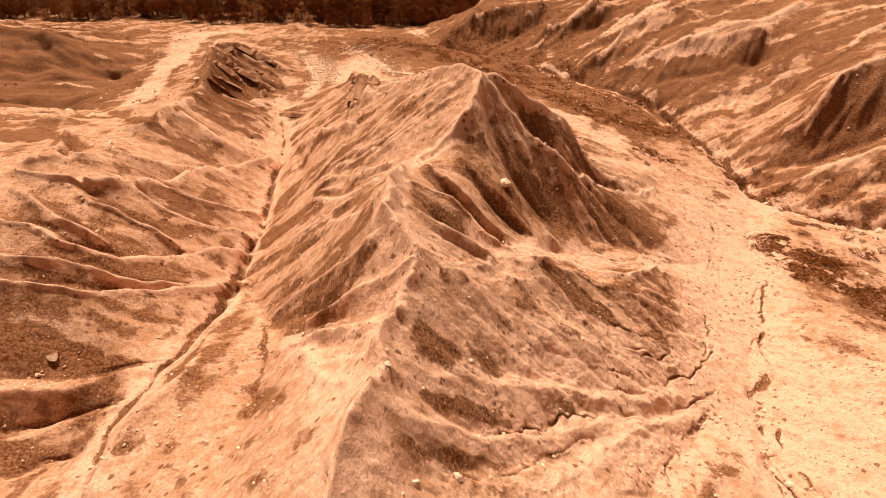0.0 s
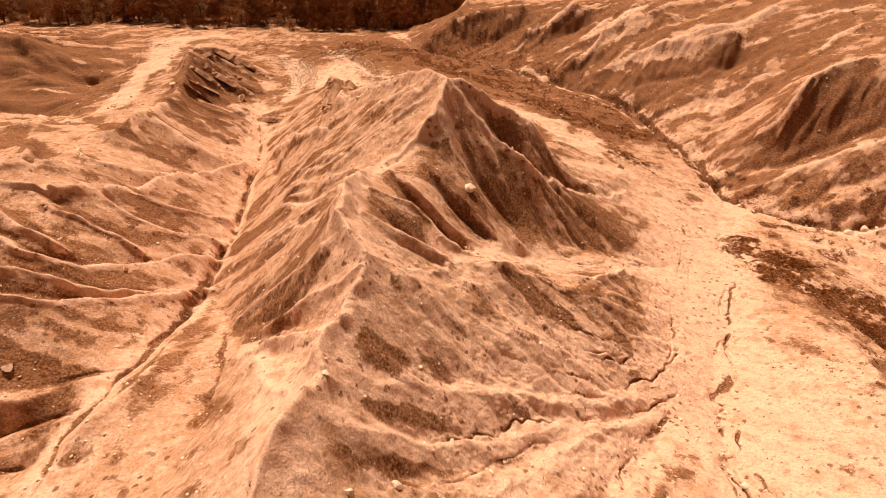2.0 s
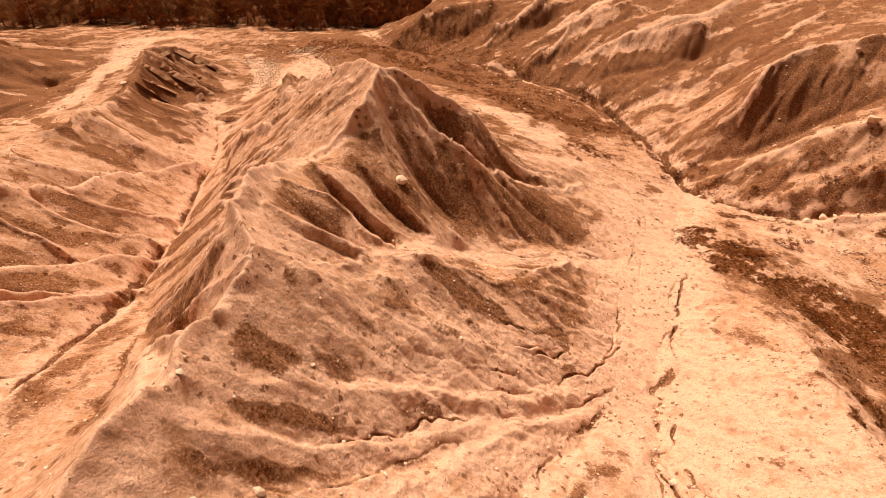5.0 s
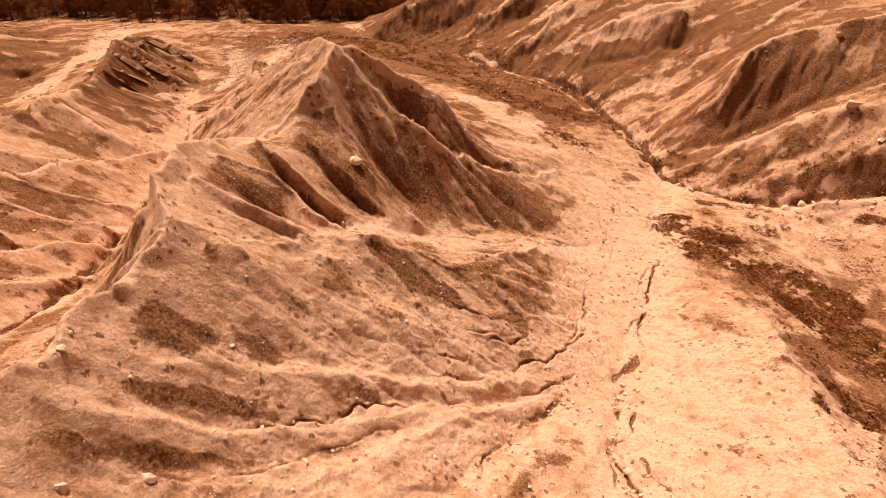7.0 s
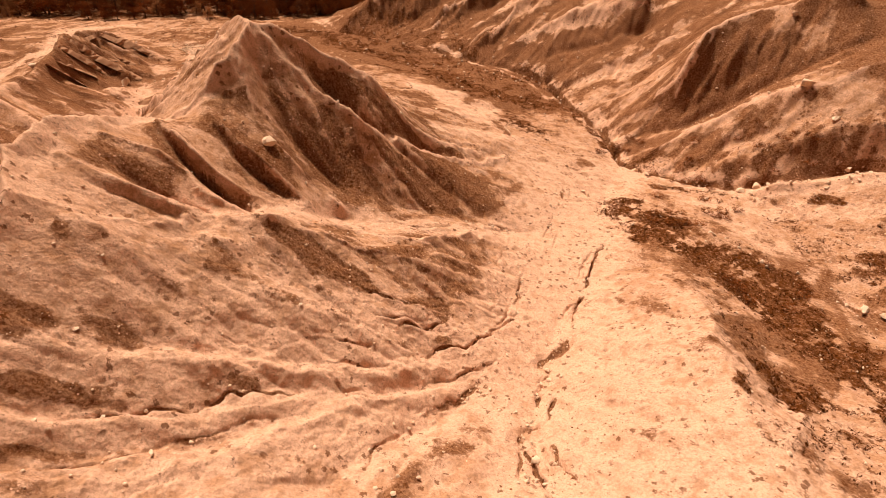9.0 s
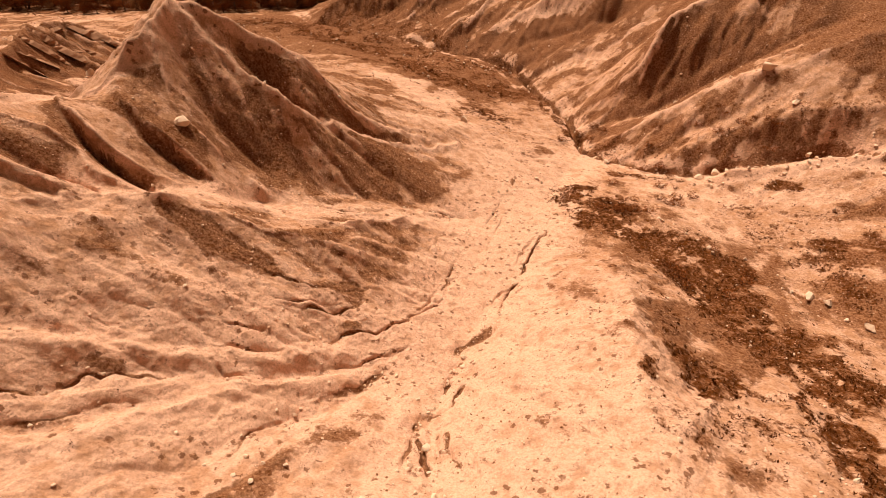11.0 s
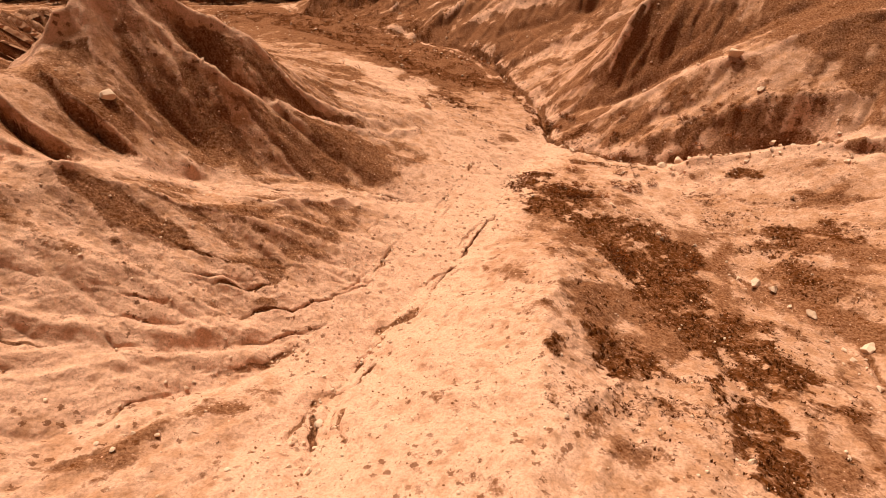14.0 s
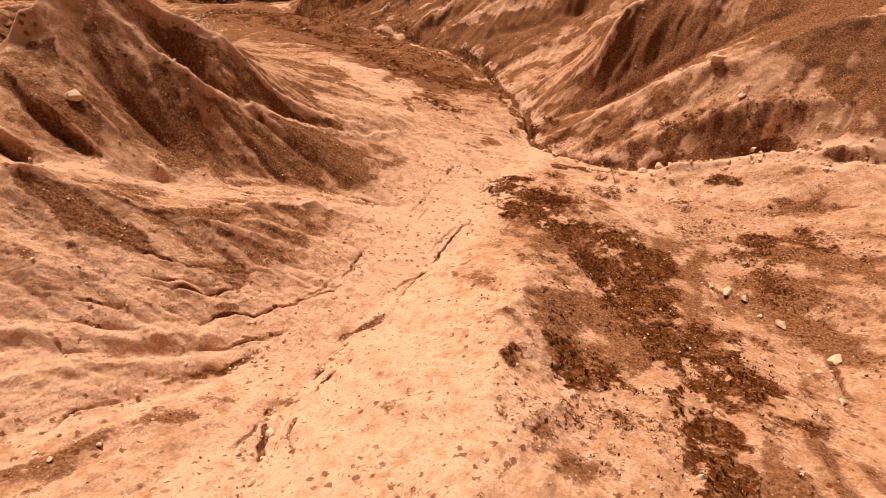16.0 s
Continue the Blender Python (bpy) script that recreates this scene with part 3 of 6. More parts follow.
gully("tor hollow", (-23.8, 54.1, -0.6), (-22.2, 53.3, -2.2), (-21, 54.9, -3.5), (-19.9, 58, -4.6))
gully("tor dip", (-24.8, 60.6, -1.6), (-22.5, 59.8, -3.4), (-19.9, 59.9, -4.6))
crest("far spur", (-24.9, 37.9, 2.3), (-23.7, 38.4, 2.2), (-22.7, 39.3, 1.8), (-23, 42.6, 1.6), rise=(0.80, 0.30))
crest("far left 2", (-78, 73, 1.5), (-62, 71, 0.5), (-50, 70, -1.4), (-45, 70.5, -4.6), (-40, 73, -7), rise=(1.50, 0.50))
gully("left valley head", (-18.1, 56.2, -5), (-19, 57.6, -4.7), (-17.6, 62.9, -4.6), (-18.5, 73, -5.7), (-23.6, 88.1, -7.7))
crest("outcrop", (-9.5, 55, -1.5), (-7.3, 47.7, 1.8), (-6.2, 44.2, 2.7), (-6, 39.5, 4), rise=(1.50, 0.80))
crest("far bank", (-9.6, 76.5, -5.1), (0, 73.2, -4.4), (7.4, 69.1, -4.4), (13.2, 66.8, -5.7), (18.2, 57.6, -4.5), (21.3, 54.9, -4.6))
gully("between spurs", (3.7, 30.0, 9.1), (5.5, 29.4, 6.3), (6.7, 29.1, 5.4), (8.1, 28.7, 4.5), (9.4, 29.9, 2.9), (10.8, 31.1, 1.4), (12.8, 32.5, 0.1), cut=(0.45, 0.45))
crest("right shoulder", (62, 28, 8), (62, 45, 8.5), (58, 62, 7.5), (52, 80, 5), (40, 100, 0))
gully("forest floor", (-95, 97, -8.5), (-60, 98, -8.3), (-31.5, 96, -8.2), (-12, 98, -9.2), (8, 104, -9.5), (40, 118, -9.5), (80, 120, -9))
gully("far floor", (-95, 138, -11), (0, 138, -12), (80, 138, -11))
crest("left shoulder", (-40, 12, 9), (-36, 25, 8), (-48, 40, 3))
crest("land behind", (-95, -37, 6), (-40, -37, 8), (0, -37, 10), (40, -37, 5), (80, -37, 6))
crest("near bank", (-12, 0, 7.5), (-2.4, 1, 11.4), (8, 2, 6.6), (14, 1, 4.8), (19, 1, 6.4), (28, 1, 4.4), (40, 2, 2.5))

# small rills that the rain has cut and low ribs between them, each as x, y
rill("rill", (4.9, 12.7), (5.5, 12.8), (6.0, 12.9), (6.7, 13.0), (7.3, 13.0), cut=(0.05, 0.18))
rill("rill", (6.6, 12.0), (7.1, 12.1), (7.9, 11.8), (8.4, 11.9), (9.2, 12.4), (9.8, 13.3), (10.7, 14.0), (12.1, 14.7), (13.2, 15.3), cut=(0.05, 0.22))
rill("rill", (7.7, 8.9), (8.1, 9.3), (8.2, 10.2), (8.7, 10.8), (9.2, 11.3), (9.5, 11.8), (10.1, 12.2), (10.7, 12.5), (11.2, 13.1), (11.9, 13.5), (12.3, 14.0), cut=(0.05, 0.2))
rill("rill", (8.8, 10.4), (9.3, 11.2), (10.2, 12.1), cut=(0.05, 0.18))
rill("rill", (8.7, 13.9), (9.4, 14.4), (10.1, 15.1), (11.2, 15.5), (11.9, 15.9), (12.6, 16.4), (13.6, 17.7), (14.2, 18.4), (14.6, 19.1), (14.8, 20.2), (15.7, 21.5), cut=(0.05, 0.2))
rill("rill", (8.3, 15.5), (9.1, 15.7), (10.3, 16.3), (11.1, 17.0), cut=(0.05, 0.18))
rill("rill", (6.3, 16.8), (7.1, 16.8), (8.5, 16.8), (9.2, 16.8), (10.2, 17.3), (11.4, 17.8), (12.0, 17.9), cut=(0.05, 0.15))
rill("rill", (6.4, 14.0), (6.8, 14.1), (7.6, 14.1), (8.1, 14.3), cut=(0.05, 0.18))
rill("rill", (9.9, 24.1), (11.8, 25.0), (13.2, 25.5), (14.3, 26.2), (15.8, 26.8), (17.1, 27.2), cut=(0.05, 0.14))
rill("rill", (6.7, 22.8), (8.6, 23.0), (10.5, 23.7), (11.9, 24.7), cut=(0.05, 0.11))
rill("rill", (14.3, 11.1), (14.8, 9.7), (14.9, 8.8), (15.0, 7.9), cut=(0.05, 0.11))
rill("wash crack", (13.8, 7.7), (13.5, 9.1), (13.3, 10.1), (13.2, 10.9), (13.4, 11.4), (13.8, 11.9), (14.4, 12.0), (14.6, 12.6), (15.0, 13.6), cut=(0.09, 0.3))
rill("wash crack", (14.8, 15.2), (15.1, 15.7), (15.8, 16.1), (16.5, 16.7), (16.9, 17.8), cut=(0.2, 0.2))
rill("wash crack", (16.9, 17.8), (17.2, 19.1), (18.0, 20.3), (18.9, 22.0), (19.9, 23.8), (20.7, 25.4), cut=(0.07, 0.24))
rill("rill", (21.1, 26.2), (22.2, 28.8), (23.2, 30.7), cut=(0.05, 0.16))
rill("rill", (33.1, 31.6), (34.0, 30.2), (34.9, 28.6), (35.4, 27.2), (36.0, 26.1), (37.0, 25.9), cut=(0.1, 0.25))
rill("rill", (31.4, 21.0), (31.9, 19.9), (32.6, 19.1), cut=(0.07, 0.22))
rill("rill", (34.3, 14.7), (34.1, 13.4), (33.3, 11.4), cut=(0.07, 0.22))
rill("rill", (9.4, 11.2), (10.1, 12.0), (11.0, 12.8), (11.7, 13.5), (12.2, 14.1), cut=(0.08, 0.22))
rill("rill", (7.9, 9.3), (8.3, 10.3), (9.1, 11.2), (9.7, 12.1), cut=(0.05, 0.18))
rill("rill", (14.7, 20.5), (13.8, 18.4), (13.0, 17.1), cut=(0.05, 0.18))
rill("rill", (16.7, 18.4), (17.8, 20.3), (18.6, 20.9), (19.2, 23.5), cut=(0.05, 0.16))
rill("rill", (-11.8, 14.7), (-13.5, 14.3), (-15.0, 13.8), (-16.5, 13.5), cut=(0.05, 0.22))
rill("rill", (-12.5, 12.1), (-13.8, 12.3), (-15.5, 11.9), (-16.5, 11.1), cut=(0.05, 0.22))
rill("rill", (-13.0, 10.3), (-14.3, 10.3), (-14.8, 9.9), (-15.3, 9.2), cut=(0.05, 0.22))
rill("rill", (16.4, 18.8), (17.0, 19.7), (17.8, 20.3), cut=(0.05, 0.15))
rill("rill", (17.8, 19.3), (18.6, 20.0), cut=(0.05, 0.15))
rill("rill", (18.4, 22.0), (19.3, 23.7), (20.2, 24.9), cut=(0.05, 0.15))
rill("rill", (16.9, 22.9), (17.8, 25.4), (18.9, 27.4), cut=(0.05, 0.15))
rill("rill", (13.7, 11.3), (13.8, 10.1), (13.9, 9.3), cut=(0.05, 0.15))
rill("rill", (15.4, 25.6), (14.4, 23.3), (13.6, 21.9), cut=(0.05, 0.15))
rill("rill", (2.0, 12.7), (3.3, 12.9), (4.0, 12.9), (4.9, 12.8), cut=(0.05, 0.15))
rill("rill", (4.9, 12.9), (5.6, 12.8), (6.4, 13.0), (7.7, 13.3), (8.9, 13.8), cut=(0.05, 0.15))
rill("rill", (6.5, 12.7), (7.2, 12.1), (7.9, 12.1), cut=(0.05, 0.16))
rill("rill", (3.8, 13.5), (5.2, 13.7), (6.8, 14.2), cut=(0.05, 0.14))
rill("rill", (0.3, 8.1), (1.7, 9.2), (3.3, 10.0), (4.6, 11.1), (6.4, 12.0), cut=(0.05, 0.15))
rill("rill", (-0.3, 6.7), (0.6, 7.1), (1.9, 7.9), (3.4, 9.1), (4.7, 10.0), (6.1, 10.8), cut=(0.05, 0.15))
rill("rill", (7.4, 15.6), (8.6, 15.8), (10.3, 16.6), cut=(0.05, 0.15))
rill("rill", (24.1, 56.6), (25.0, 58.1), (25.9, 58.3), cut=(0.25, 0.5))
rill("rill", (28.7, 27.2), (29.5, 26.5), (30.1, 26.1), cut=(0.05, 0.22))
rill("rib", (-7.7, 17.0), (-6.6, 17.1), (-5.2, 16.6), (-3.6, 15.5), (-2.6, 15.0), rise=(0.45, 0.38))
rill("rill", (-8.8, 19.2), (-7.8, 18.9), (-6.7, 18.6), (-5.4, 18.5), (-4.7, 18.3), cut=(0.24, 0.32))
rill("rib", (-5.4, 14.6), (-3.9, 14.0), (-2.9, 13.7), (-1.7, 13.1), (-0.9, 13.1), rise=(0.45, 0.36))
rill("rill", (-7.2, 16.3), (-5.8, 15.5), (-4.6, 14.9), (-3.5, 14.5), (-2.7, 14.2), cut=(0.24, 0.34))
rill("rill", (-6.0, 14.4), (-5.0, 14.1), (-3.8, 13.5), (-2.8, 12.8), cut=(0.22, 0.3))
rill("rill", (-8.8, 18.6), (-7.3, 14.2), (-6.7, 11.3), (-6.3, 9.4), (-6.3, 8.6), cut=(0.09, 0.27))
rill("rill", (-7.9, 27.5), (-5.8, 26.4), (-4.1, 24.8), cut=(0.3, 0.45))
rill("rib", (-12.8, 43.2), (-8.8, 38.0), (-6.4, 35.4), rise=(0.6, 0.5))
rill("rill", (-12.9, 43.0), (-11.7, 38.9), (-10.5, 35.8), cut=(0.3, 0.4))
rill("rib", (-8.0, 30.4), (-5.2, 26.9), (-3.3, 25.7), rise=(0.5, 0.3))
rill("rib", (-7.5, 31.1), (-5.3, 30.3), (-3.3, 29.3), (-1.2, 29.3), rise=(0.45, 0.28))
rill("rib", (-5.4, 28.4), (-3.5, 27.7), (-1.8, 28.1), (0.1, 28.8), rise=(0.45, 0.28))
rill("rill", (-8.3, 31.6), (-5.7, 29.9), (-3.6, 28.7), (-1.5, 28.7), cut=(0.26, 0.28))
rill("rill", (-7.3, 23.3), (-5.9, 23.1), (-4.4, 22.6), cut=(0.24, 0.28))
rill("rib", (-7.9, 23.4), (-6.5, 23.6), (-5.0, 23.7), rise=(0.45, 0.3))
rill("rill", (-8.8, 21.9), (-7.5, 22.4), (-5.5, 21.7), cut=(0.24, 0.28))
rill("west rib f", (-2.5, 17.7), (-4.6, 20.6), (-6.8, 24.3), (-8.4, 24.6), (-9.5, 24.5), (-10.5, 24.2), rise=(0.50, 0.34))
rill("west g f", (-2.6, 17.5), (-5, 21.6), (-7.1, 24.5), (-8.6, 24.7), (-9.7, 24.5), (-10.6, 23.7), cut=(0.22, 0.20))
rill("west rib g", (-3.6, 24), (-5.1, 24.6), (-6.4, 26), (-7.9, 27.6), rise=(0.50, 0.34))
rill("west g g", (-3.7, 24.8), (-5.1, 24.9), (-6.4, 26.1), (-7.7, 27.2), cut=(0.22, 0.20))
rill("west rib h", (-1.7, 20), (-3, 24.2), (-4.4, 25), (-6.2, 26.8), (-7.8, 28.3), rise=(0.50, 0.34))
rill("west g h", (-1.7, 20.7), (-3.1, 25.3), (-4.5, 25.3), (-6.2, 26.9), (-7.7, 28), cut=(0.22, 0.20))
rill("west rib i", (-1.5, 28.5), (-2.9, 28.8), (-4.1, 27.8), (-5.2, 28), (-8.1, 29.3), rise=(0.50, 0.34))
rill("west g i", (-1.4, 28.6), (-2.8, 29), (-4.1, 28), (-5.2, 28.1), (-8, 28.9), cut=(0.22, 0.20))
rill("west rib j", (-0.8, 29.7), (-2.2, 30), (-3.3, 29.8), (-4.6, 28.6), (-6.2, 29.4), rise=(0.50, 0.34))
rill("west g j", (-0.8, 29.8), (-2.2, 30), (-3.3, 29.9), (-4.6, 28.8), (-6.1, 29), cut=(0.22, 0.20))
rill("west rib k", (0.2, 29.9), (-1.5, 30.5), (-3, 30.9), (-4.6, 30.3), (-6.6, 29.7), rise=(0.50, 0.34))
rill("west g k", (0.3, 29.9), (-1.5, 30.5), (-3, 31), (-4.6, 30.4), (-6.5, 29.4), cut=(0.22, 0.20))
rill("west rib l", (-0.1, 30.8), (-3.1, 32.8), (-4.6, 32), (-5.6, 30.9), (-7, 29.8), rise=(0.50, 0.34))
rill("west g l", (-0.1, 30.8), (-3.1, 32.8), (-4.6, 32), (-5.6, 31), (-6.9, 29.3), cut=(0.22, 0.20))
rill("west rib m", (-0.8, 32.2), (-7.1, 32.8), (-8.6, 31.6), rise=(0.50, 0.34))
rill("west g m", (-0.8, 32.3), (-7.1, 32.9), (-8.4, 31), cut=(0.22, 0.20))

rill("rib", (23.4, 64.9), (25.8, 65.4), (28.5, 65.1), (32.4, 64.1), (37.4, 64.0), (41.3, 65.9), rise=(0.9, 0.7))
rill("rib", (14.5, 75.2), (16.9, 77.2), (18.8, 77.7), (20.7, 78.6), rise=(0.7, 0.6))
rill("rib", (12.7, 74.2), (15.0, 77.9), (16.9, 78.0), (19.1, 78.4), rise=(0.6, 0.4))
rill("rib", (19.9, 67.8), (21.9, 69.7), (23.0, 71.0), rise=(0.6, 0.5))
rill("rib", (17.0, 66.9), (18.8, 68.1), (20.7, 69.1), rise=(0.5, 0.4))
rill("rib", (39.5, 53.4), (42.7, 55.8), (45.2, 56.6), rise=(0.7,0.4))
rill("rib", (32.2, 43.5), (32.8, 44.2), (34.4, 44.9), (35.1, 45.6), rise=(0.4, 0.35))
rill("rib", (33.7, 42.6), (34.7, 43.4), (35.4, 44.0), rise=(0.4, 0.35))
rill("wash crack", (12.6, 8.8), (12.9, 10.1), (13.0, 11.0), (13.9, 12.3), (14.3, 13.6), (15.1, 14.9), cut=(0.07, 0.22))
rill("wash crack", (14.0, 11.2), (14.2, 9.8), (14.4, 9.0), cut=(0.05, 0.12))
rill("wash crack", (14.1, 18.3), (14.8, 20.4), (15.5, 23.0), cut=(0.05, 0.10))
rill("wash crack", (9.5, 11.3), (10.4, 12.4), (11.9, 13.8), cut=(0.05, 0.14))
rill("wash crack", (12.5, 26.3), (14.6, 26.8), (16.7, 27.0), cut=(0.05, 0.14))
rill("wash crack", (17.2, 25.6), (18.2, 27.6), (19.0, 29.5), (20.3, 32.8), cut=(0.05, 0.10))
rill("rib", (-26.0, 59.6), (-24.8, 59.0), (-24.0, 60.0), (-22.5, 60.2), (-20.4, 59.8), rise=(0.7, 0.7))
rill("rib", (-33.2, 77.5), (-24.7, 61.0), (-23.8, 61.4), (-21.8, 60.9), (-18.9, 61.0), rise=(0.7, 0.7))
rill("rib", (-25.6, 64.3), (-24.1, 64.9), (-22.4, 64.8), (-20.9, 64.1), rise=(0.7, 0.7))
rill("rib", (-24.5, 65.8), (-23.2, 66.1), (-21.8, 66.1), (-20.3, 66.6), rise=(0.7, 0.7))
rill("rill", (-24.4, 56.6), (-23.9, 58.2), (-22.9, 58.9), (-21.5, 59.2), cut=(0.3, 0.6))
rill("rill", (-24.8, 59.7), (-23.5, 60.0), (-21.9, 60.0), (-19.4, 60.4), cut=(0.3, 0.6))
rill("rill", (-25.8, 63.8), (-23.8, 63.0), (-22.5, 63.1), cut=(0.3, 0.6))
rill("rill", (-24.7, 65.4), (-23.4, 65.5), (-22.1, 66.1), (-20.4, 67.1), cut=(0.3, 0.6))
rill("rill", (-23.0, 51.9), (-23.0, 54.0), (-22.0, 54.8), cut=(0.5, 0.7))
rill("rill", (34.9, 28.5), (35.7, 26.8), (36.8, 25.9), cut=(0.07, 0.16))
rill("rill", (26.3, 29.1), (29.0, 28.3), (31.2, 27.4), cut=(0.06, 0.12))


def flutes(top, foot, count, width, depth, seed):
    """Rain-cut flutes side by side down a face, between the lines top and foot (two ends each)."""
    rng = random.Random(seed)
    for k in range(count):
        u = (k + rng.uniform(0.2, 0.8)) / count
        a, b = [Vector(e[0]).lerp(Vector(e[1]), u) for e in (top, foot)]
        lo, hi = rng.uniform(0.0, 0.35), rng.uniform(0.75, 1.0)
        pts = [a.lerp(b, lo + (hi - lo) * f) + Vector((rng.uniform(-0.2, 0.2), rng.uniform(-0.15, 0.15))) for f in (0, 0.3, 0.6, 1)]
        rill("flute", *[(p.x, p.y) for p in pts], cut=(width * rng.uniform(0.6, 1.3), depth * rng.uniform(0.5, 1.2)))


flutes(((33.6, 45.0), (42.5, 44.6)), ((32.8, 42.4), (39.5, 40.8)), 15, 0.24, 0.42, 3)
flutes(((36.5, 52.4), (30.0, 56.5)), ((34.0, 51.0), (28.0, 53.0)), 7, 0.25, 0.35, 4)
flutes(((20.0, 71.5), (36.0, 62.0)), ((21.0, 66.0), (31.0, 60.5)), 13, 0.35, 0.15, 5)
flutes(((5.0, 84.0), (20.0, 79.0)), ((6.0, 79.0), (18.0, 74.0)), 12, 0.4, 0.2, 6)


def resampled(p, step):
    d = np.r_[0, np.cumsum(np.hypot(*np.diff(p[:, :2], axis=0).T))]
    s = np.linspace(0, d[-1], max(2, int(d[-1] / step) + 1))
    return np.stack([np.interp(s, d, p[:, k]) for k in range(3)], 1)


X0, X1, Y0, Y1 = -95.0, 81.0, -40.0, 140.0


def relief():
    """Heights on a grid: the land hangs like a stretched skin between its crests and gullies."""
    h = None
    for step, rounds in ((4.0, 500), (2.0, 300), (1.0, 200), (0.5, 140), (0.25, 90), (0.125, 40)):
        nx, ny = int((X1 - X0) / step) + 1, int((Y1 - Y0) / step) + 1
        fixed, count = np.zeros((ny, nx)), np.zeros((ny, nx))
        for _, p, _, _ in LINES:
            q = resampled(p, step * 0.4)
            wob = 0.22 * np.stack([vnoise(q[:, 0] / 1.3, q[:, 1] / 1.3, 5), vnoise(q[:, 0] / 1.3, q[:, 1] / 1.3, 6)], 1)
            i = np.clip(np.rint((q[:, 0] + wob[:, 0] - X0) / step).astype(int), 0, nx - 1)
            j = np.clip(np.rint((q[:, 1] + wob[:, 1] - Y0) / step).astype(int), 0, ny - 1)
            np.add.at(fixed, (j, i), q[:, 2])
            np.add.at(count, (j, i), 1)
        known = count > 0
        fixed = fixed / np.maximum(count, 1)
        if h is None:
            h = np.full((ny, nx), fixed[known].mean())
        else:
            u, v = np.linspace(0, h.shape[1] - 1, nx), np.linspace(0, h.shape[0] - 1, ny)
            iu, iv = np.minimum(u.astype(int), h.shape[1] - 2), np.minimum(v.astype(int), h.shape[0] - 2)
            fu, fv = (u - iu)[None], (v - iv)[:, None]
            h = ((h[iv][:, iu] * (1 - fu) + h[iv][:, iu + 1] * fu) * (1 - fv) + (h[iv + 1][:, iu] * (1 - fu) + h[iv + 1][:, iu + 1] * fu) * fv)
        for _ in range(rounds):
            h = np.where(known, fixed, h)
            e = np.pad(h, 1, mode="edge")
            h = 0.25 * (e[:-2, 1:-1] + e[2:, 1:-1] + e[1:-1, :-2] + e[1:-1, 2:])
        h = np.where(known, fixed, h)
    return h, 0.125


def spline(a, step, x, y):
    """A smooth reading of the grid a at x, y."""
    u, v = (x - X0) / step, (y - Y0) / step
    iu, iv = np.floor(u).astype(int), np.floor(v).astype(int)
    fu, fv = u - iu, v - iv

    def weights(f):
        return ((1 - f) ** 3 / 6, (3 * f ** 3 - 6 * f ** 2 + 4) / 6, (-3 * f ** 3 + 3 * f ** 2 + 3 * f + 1) / 6, f ** 3 / 6)

    wu, wv, total = weights(fu), weights(fv), 0.0
    for b in range(4):
        row = np.clip(iv + b - 1, 0, a.shape[0] - 1)
        for c in range(4):
            total = total + wv[b] * wu[c] * a[row, np.clip(iu + c - 1, 0, a.shape[1] - 1)]
    return total


def streaks(h, step, size, length, seed):
    """Rills: noise drawn out along the fall line of the grid h, in about -1..1."""
    s = blur(h, 10)
    gy, gx = np.gradient(s, step)
    slope = np.hypot(gx, gy) + 1e-6
    dx, dy = gx / slope, gy / slope
    ny, nx = h.shape
    J, I = np.mgrid[0:ny, 0:nx].astype(float)
    grain = fbm(X0 + I * step, Y0 + J * step, size, 2, seed)
    total, n = grain.copy(), 1
    for sign in (1, -1):
        u, v = I.copy(), J.copy()
        for _ in range(int(length / (2 * step))):
            a, b = np.clip(np.rint(u), 0, nx - 1).astype(int), np.clip(np.rint(v), 0, ny - 1).astype(int)
            u, v = u + sign * dx[b, a], v + sign * dy[b, a]
            a, b = np.clip(np.rint(u), 0, nx - 1).astype(int), np.clip(np.rint(v), 0, ny - 1).astype(int)
            total, n = total + grain[b, a], n + 1
    total /= n
    return total / (total.std() * 1.6), np.minimum(slope, 1.2)


land, STEP = relief()
coarse = blur(land, 1)[::2, ::2]
rill_wide, steep = streaks(coarse, 2 * STEP, 1.5, 9.0, 31)
rill_fine, _ = streaks(land, STEP, 0.55, 3.0, 47)


def spaced(lo, hi, fine_lo, fine_hi, fine, growth, growth_down):
    """Places from lo to hi: even between fine_lo and fine_hi, wider and wider outside."""
    mid = np.arange(fine_lo, fine_hi, fine)
    up, s = [mid[-1]], fine
    while up[-1] < hi:
        s *= growth
        up.append(up[-1] + s)
    down, s = [mid[0]], fine
    while down[-1] > lo:
        s *= growth_down
        down.append(down[-1] - s)
    return np.r_[down[:0:-1], mid, up[1:]]


xs = spaced(X0 + 2, X1 - 2, 0, 23, 0.046, 1.006, 1.006)
ys = spaced(Y0 + 4, Y1 - 2, 5, 19, 0.046, 1.006, 1.05)
GX, GY = np.meshgrid(xs, ys)
height = spline(land, STEP, GX, GY)
slope_here = spline(steep, 2 * STEP, GX, GY)
rough_here = np.clip((slope_here - 0.14) * 1.8, 0.0, 1.0)
for x, y, rx, ry, calm in ((-17, 16, 8, 13, 0.65), (-6, 8, 5, 6.5, 0.75), (-18, 36, 8, 14, 0.5), (2.5, 21, 4.5, 5.5, 0.7), (-6, 20, 4, 9, 0.75), (-4, 14, 4, 4, 0.7)):
    rough_here *= 1 - calm * np.clip(1.6 - np.hypot((GX - x) / rx, (GY - y) / ry), 0, 1)   # smooth clay that no rills have cut
wide, fine = spline(rill_wide, 2 * STEP, GX, GY), spline(rill_fine, STEP, GX, GY)
